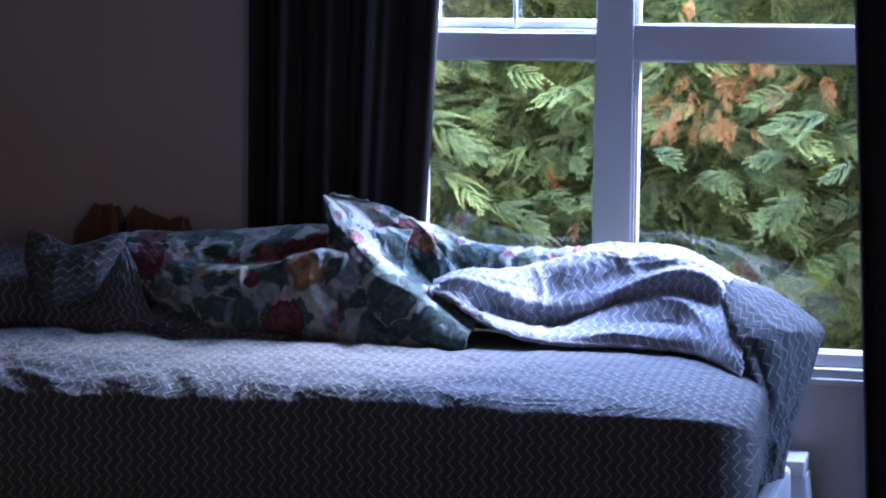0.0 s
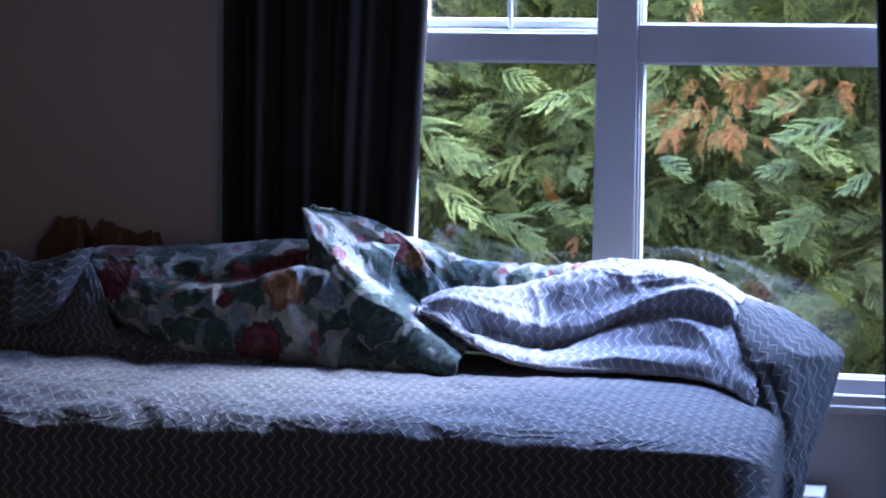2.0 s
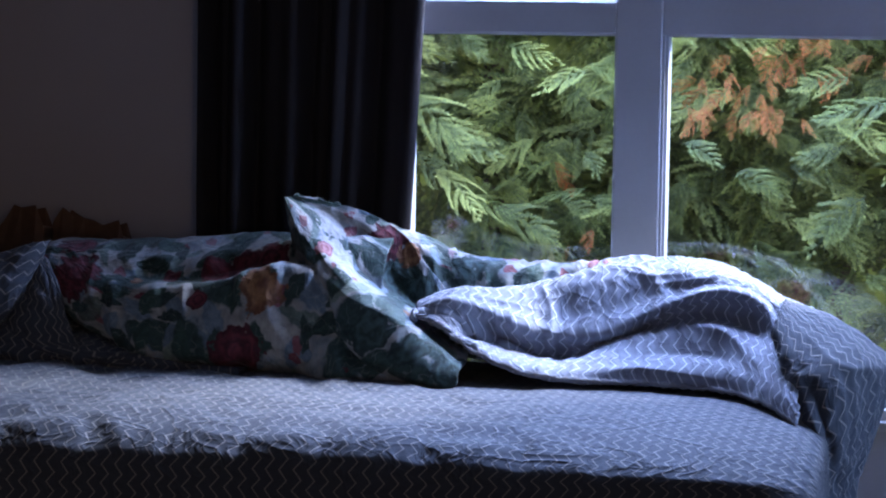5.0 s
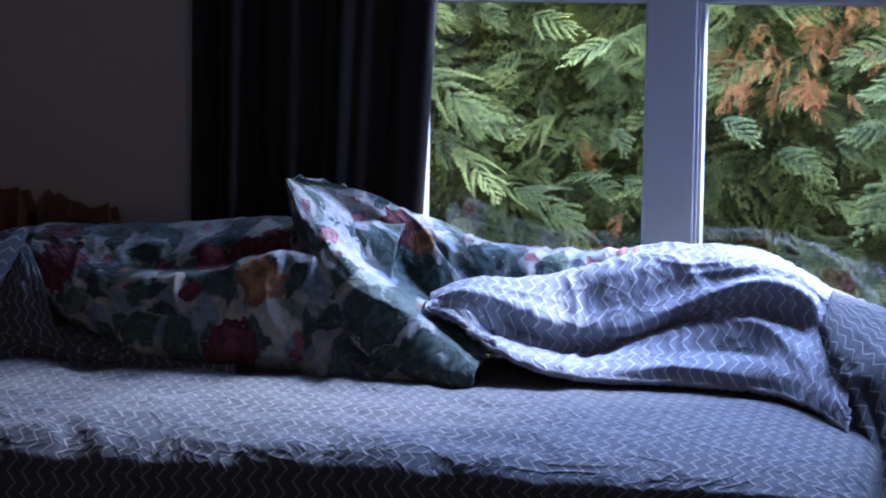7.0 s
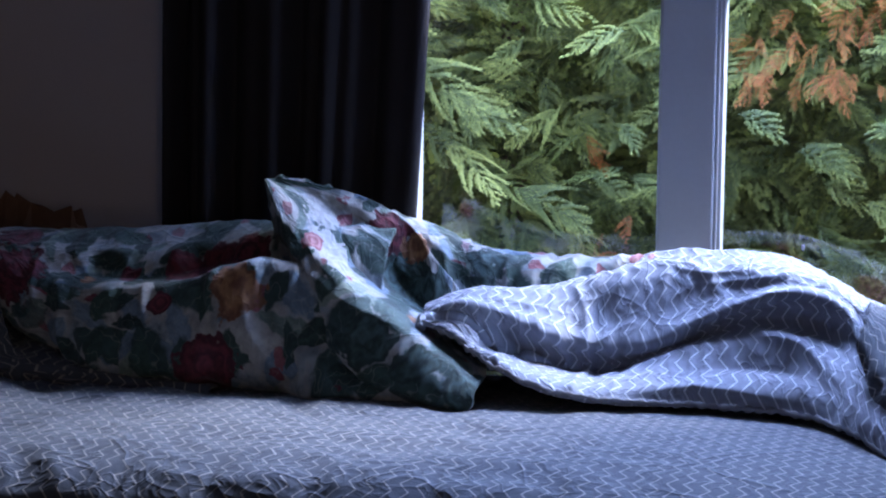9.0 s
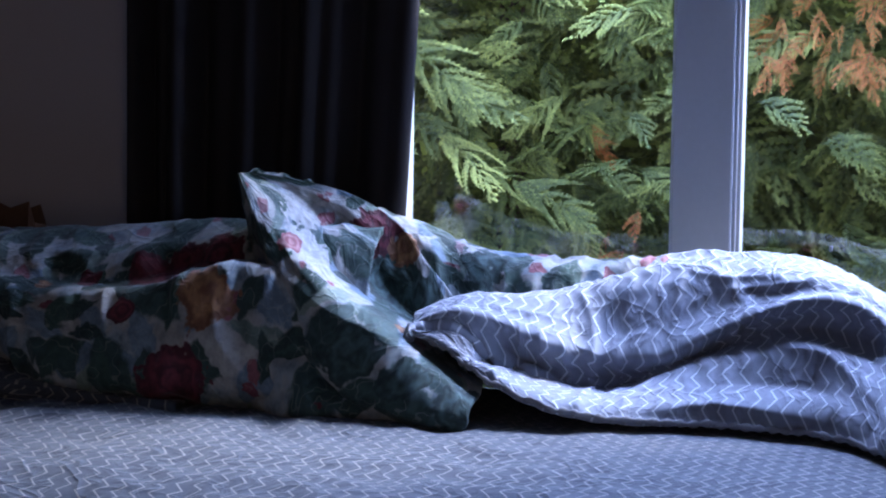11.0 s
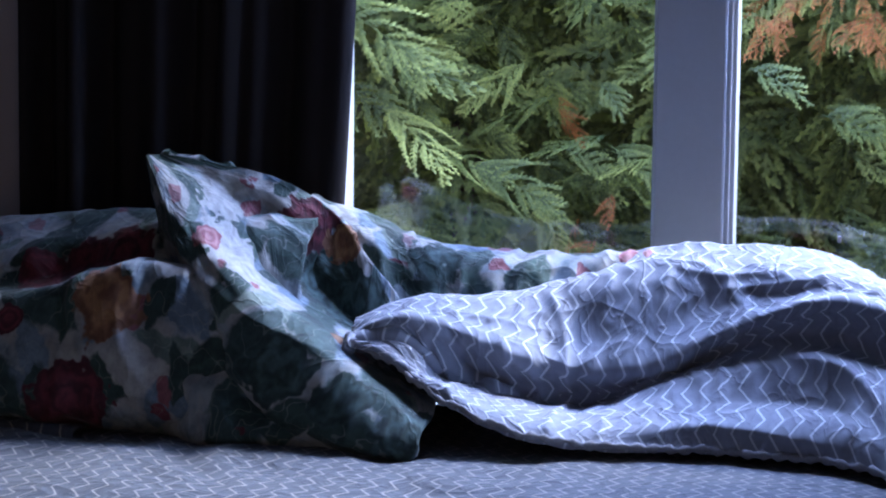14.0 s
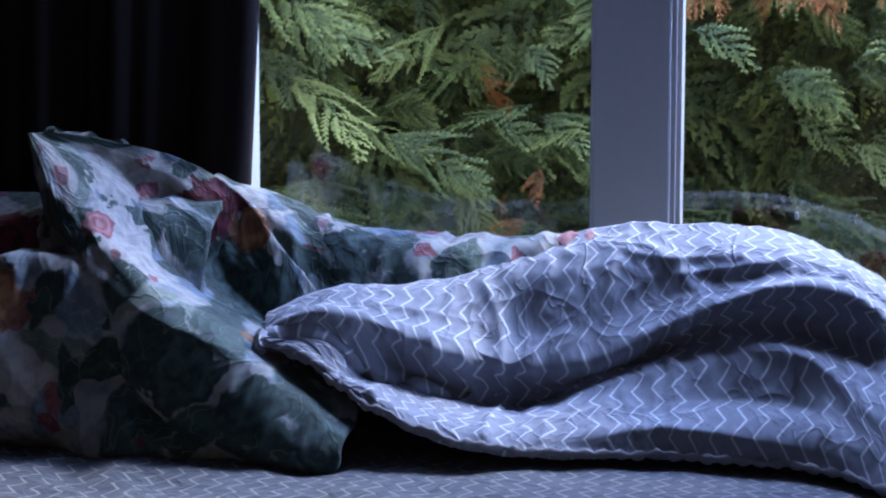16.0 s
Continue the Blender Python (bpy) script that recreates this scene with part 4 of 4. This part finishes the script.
def spray(seed, length=0.22, light=False, broad=1.0):
    """A flat lacy conifer frond: a stem, alternate side shoots, and blunt scale-covered fingers on each."""
    r = random.Random(seed)
    verts, faces, young = [], [], []
    n = Vector((0, 0, 1))

    def finger(a, b, w, age):
        d = b - a
        side = n.cross(d).normalized() * w * broad
        k = len(verts)
        m = a + d * 0.55
        verts.extend([a - side * 0.45, a + side * 0.45, m + side, b + side * 0.3, b - side * 0.3, m - side])
        young.extend((age, age, age + 0.06, age + 0.15, age + 0.15, age + 0.06))
        faces.extend([(k, k + 1, k + 2, k + 5), (k + 5, k + 2, k + 3, k + 4)])

    bend = r.uniform(-0.3, 0.3)
    pitch = 0.030 if light else 0.0240
    count = int(length / pitch)

    def stem(t):
        return Vector((t * length, bend * length * t * t, -0.16 * length * t * t))

    for i in range(count):
        finger(stem(i / count), stem((i + 1.3) / count), 0.0016, 0.1)
    for i in range(1, count + 1):
        t = i / count
        for s in (-1, 1):
            if r.random() < 0.06:
                continue
            reach = length * (0.56 * (1 - t) ** 0.8 + 0.07) * min(1.0, 0.45 + 2.2 * t) * r.uniform(0.75, 1.15)
            base = stem(t - 0.25 * (s + 1) / count)
            ang = s * (r.uniform(0.80, 1.15) - 0.25 * t) + bend * t
            droop = r.uniform(0.05, 0.35)
            step = 0.013 if light else 0.0098
            steps = max(2, int(reach / step))
            prev = base
            for k in range(1, steps + 1):
                f = k / steps
                aa = ang - 0.30 * s * f
                q = base + Vector((math.cos(aa), math.sin(aa), -droop * f)) * reach * f
                finger(prev, q + (q - prev) * 0.3, 0.0030 if light else 0.0019, 0.25 + 0.6 * f)
                ln = (0.017 if light else 0.0150) * (1.1 - 0.6 * f) * min(1.0, 0.5 + f * 2) * r.uniform(0.75, 1.15)
                for s2 in (-1, 1):
                    ta = aa + s2 * r.uniform(0.55, 0.75)
                    at = prev.lerp(q, 0.5 if s2 > 0 else 0.0)
                    finger(at, at + Vector((math.cos(ta), math.sin(ta), -0.12 - r.uniform(0, 0.2))) * ln, 0.0040 if light else 0.0027, 0.2 + 0.7 * f)
                prev = q
    mesh = bpy.data.meshes.new("spray")
    mesh.from_pydata([tuple(v) for v in verts], [], faces)
    mesh.attributes.new("young", "FLOAT", "POINT").data.foreach_set("value", young)
    return mesh


SPRAYS = [spray(s, l) for s, l in ((1, 0.18), (2, 0.21), (3, 0.15), (4, 0.24), (5, 0.19))]
DEAD_SPRAYS = [spray(s, l, False, 0.6) for s, l in ((21, 0.15), (22, 0.18), (23, 0.13))]
LIGHT_SPRAYS = [spray(s, l, True, 1.0) for s, l in ((6, 0.24), (7, 0.30), (8, 0.20))]
for m in SPRAYS:
    m.materials.append(FOLIAGE)
for m in DEAD_SPRAYS:
    m.materials.append(DEAD)
hedge = empty("conifer_hedge", "dense green conifer hedge with some browned sprays outside the window", "hedge")
rnd = random.Random(11)


def spray_pose(x, y, z, fall, way, size, face, tilt=0.0):
    """A frond whose flat side leans out of the hedge. fall: degrees by which its axis points below the level;
    way: 1 to the east, -1 to the west; face: degrees by which its flat side turns from upward to outward; tilt: twist about the axis."""
    f, a = radians(face), radians(fall)
    up = Vector((0, -math.sin(f), math.cos(f)))
    down = Vector((0, -math.cos(f), -math.sin(f)))
    axis = Vector((way, 0, 0)) * math.cos(a) + down * math.sin(a)
    turn = Matrix.Rotation(radians(tilt), 3, axis)
    up = turn @ up
    side = up.cross(axis)
    m = Matrix((axis, side, up)).transposed().to_4x4()
    return Matrix.Translation((x, y, z)) @ m @ Matrix.Scale(size, 4)


def hedge_face(x, z):
    """Depth of the uneven face of the hedge: shelves of fronds with hollows between."""
    return 0.50 + 0.34 * (noise.noise(Vector((x * 2.6, z * 4.2, 4))) + 0.45) + 0.10 * noise.noise(Vector((x * 7, z * 9, 1)))


for i in range(280):
    x, z = rnd.uniform(-1.15, 1.0), rnd.uniform(0.55, 1.95)
    way = 1 if rnd.random() < 0.62 else -1
    ob = new("spray", rnd.choice(SPRAYS))
    ob.parent = hedge
    ob.matrix_world = spray_pose(x - 0.08 * way, hedge_face(x, z) + rnd.uniform(-0.04, 0.08), z + 0.05, rnd.uniform(5, 65), way, rnd.uniform(0.5, 0.85), rnd.uniform(35, 75), rnd.gauss(0, 22))
# browned sprays, in ragged bunches
for cx, cz, num in ((0.12, 1.25, 7), (0.32, 1.28, 8), (0.20, 1.32, 5), (0.44, 1.41, 7), (0.56, 1.40, 5), (0.30, 1.42, 4), (-0.27, 1.16, 2), (-0.2, 0.95, 3), (0.21, 1.60, 6)):
    for i in range(num):
        ob = new("dead_spray", rnd.choice(DEAD_SPRAYS))
        ob.parent = hedge
        x, z = cx + rnd.gauss(0, 0.035), cz + rnd.gauss(0, 0.04)
        ob.matrix_world = spray_pose(x, min(0.56, hedge_face(x, z)) - rnd.uniform(0.0, 0.06), z, rnd.uniform(30, 95), rnd.choice((-1, 1)), rnd.uniform(0.35, 0.62), rnd.uniform(40, 80), rnd.gauss(0, 35))
# the broad pale fans that stand out nearest the glass
for cx, cz, size, way in ((-0.56, 1.20, 1.15, 1), (-0.50, 1.13, 1.2, 1), (-0.55, 1.06, 1.1, 1), (-0.46, 1.02, 1.0, 1), (-0.22, 0.98, 0.95, -1), (-0.30, 0.92, 0.9, 1), (-0.23, 1.28, 0.9, -1), (-0.62, 1.28, 0.8, 1),
                          (0.42, 1.10, 1.0, -1), (0.55, 1.22, 1.0, -1), (0.30, 1.02, 1.0, 1), (0.18, 1.10, 0.9, 1), (0.48, 0.98, 1.1, -1), (0.62, 1.08, 0.9, -1)):
    ob = new("spray", rnd.choice(SPRAYS))
    ob.parent = hedge
    ob.matrix_world = spray_pose(cx - 0.08 * way, rnd.uniform(0.36, 0.44), cz + 0.06, rnd.uniform(8, 45), way, size * 0.85, rnd.uniform(40, 60), rnd.gauss(0, 12))


def joined(name, meshes, mats, parent, mat):
    vs, fs, k = [], [], 0
    data, ages, tone = [], [], []
    for m in meshes:
        co = np.empty(len(m.vertices) * 3)
        m.vertices.foreach_get("co", co)
        age = np.empty(len(m.vertices))
        m.attributes["young"].data.foreach_get("value", age)
        ages.append(age)
        data.append((co.reshape(-1, 3), [tuple(p.vertices) for p in m.polygons]))
    for which, mw in mats:
        co, faces = data[which]
        a = np.array(mw)
        vs.append(co @ a[:3, :3].T + a[:3, 3])
        fs.extend(tuple(v + k for v in f) for f in faces)
        tone.append(ages[which])
        k += len(co)
    mesh = bpy.data.meshes.new(name)
    mesh.from_pydata(np.concatenate(vs).tolist(), [], fs)
    mesh.attributes.new("young", "FLOAT", "POINT").data.foreach_set("value", np.concatenate(tone))
    return tagged(link(name, mesh, mat, parent), kind="stuff")


outer = []
for i in range(450):
    x, z = rnd.uniform(-1.3, 1.1), rnd.uniform(0.5, 2.0)
    way = 1 if rnd.random() < 0.6 else -1
    outer.append((rnd.randrange(5), spray_pose(x - 0.08 * way, hedge_face(x, z) + rnd.uniform(0.02, 0.30), z + 0.05, rnd.uniform(0, 75), way, rnd.uniform(0.5, 0.85), rnd.uniform(30, 80), rnd.gauss(0, 28))))
joined("outer_foliage", SPRAYS, outer, hedge, FOLIAGE)
deep = []
for i in range(1300):
    x, z = rnd.uniform(-2.0, 1.5), rnd.uniform(0.1, 2.05)
    deep.append((rnd.randrange(3), spray_pose(x, rnd.uniform(0.85, 1.32), z, rnd.uniform(0, 80), rnd.choice((-1, 1)), rnd.uniform(0.8, 1.4), rnd.uniform(20, 85), rnd.gauss(0, 35))))
joined("inner_foliage", LIGHT_SPRAYS, deep, hedge, FOLIAGE)
# the dense dark heart of the hedge
bm = bmesh.new()
bmesh.ops.create_grid(bm, x_segments=90, y_segments=60, size=0.5, matrix=pose(-0.3, 1.35, 0.65, 90, 0, 0) @ Matrix.Diagonal((5.0, 2.9, 1, 1)))
for v in bm.verts:
    v.co.y += 0.25 * noise.noise(v.co * 3.0) + 0.12 * noise.noise(v.co * 11.0)
part("inner_mass", bm, FOLIAGE, hedge, "dense shaded heart of the hedge")
for i in range(9):
    x = -2.0 + i * 0.48 + rnd.uniform(-0.1, 0.1)
    bm = bmesh.new()
    bmesh.ops.create_cone(bm, cap_ends=True, segments=10, radius1=0.06, radius2=0.02, depth=2.3, matrix=pose(x, 1.3, 0.85, rnd.uniform(-3, 3), rnd.uniform(-3, 3), 0))
    part("trunk", bm, BARK, hedge)

# ---- brown paper behind the pillow end ----
def paper(name, outline, depth, label, seed):
    """A stiff paper bag: crumpled, creased front and back sheets with a torn top edge."""
    r = random.Random(seed)
    bm = bmesh.new()
    front, rear = [], []
    n = len(outline)
    for k in range(5):
        f = k / 4
        front.append([bm.verts.new((x0 + (x1 - x0) * f, -0.055 - depth * (0.6 + 0.4 * r.random()) * (1 - 0.5 * f), 0.60 + (z1 - 0.60) * f)) for x0, x1, z1 in outline])
        rear.append([bm.verts.new((x0 + (x1 - x0) * f, -0.012 - 0.01 * r.random(), 0.60 + (z1 - 0.61) * f)) for x0, x1, z1 in outline])
    for side in (front, rear):
        for a, b in zip(side, side[1:]):
            for i in range(n - 1):
                bm.faces.new((a[i], a[i + 1], b[i + 1]))
                bm.faces.new((a[i], b[i + 1], b[i]))
    for i in (0, n - 1):
        for k in range(4):
            bm.faces.new((front[k][i], front[k + 1][i], rear[k + 1][i], rear[k][i]))
    return tagged(part(name, bm, PAPER), label, "paper bag", "brown paper bags")


paper("paper_bag", [(-1.60, -1.565, 0.905), (-1.56, -1.535, 0.94), (-1.52, -1.505, 0.985), (-1.49, -1.485, 0.978), (-1.45, -1.445, 0.985), (-1.42, -1.425, 0.935)], 0.05,
      "crumpled brown paper bag standing against the wall", 1)
paper("paper_bag", [(-1.41, -1.40, 0.945), (-1.37, -1.375, 0.982), (-1.35, -1.345, 0.962), (-1.31, -1.315, 0.958), (-1.27, -1.275, 0.938), (-1.23, -1.225, 0.955), (-1.20, -1.215, 0.915)], 0.045,
      "torn brown paper bag standing against the wall", 2)
shelf = part("bedside_ledge", box(-1.95, -1.1, -0.058, -0.002, 0.56, 0.598, 0.004), WOOD)
tagged(shelf, "narrow painted ledge along the wall behind the bed", "ledge")

# ---- white storage box beyond the foot of the bed ----
crate = empty("storage_box", "white cardboard box on the floor beside the wall", "box")
bm = box(0.605, 0.665, -0.20, -0.06, 0.0, 0.30, 0.006)
for v in bm.verts:
    v.co.x -= 0.10 * v.co.z
part("body", bm, WHITE, crate)
bm = box(0.560, 0.632, -0.215, -0.05, 0.30, 0.345, 0.006)
part("lid", bm, WHITE, crate, "white box lid")
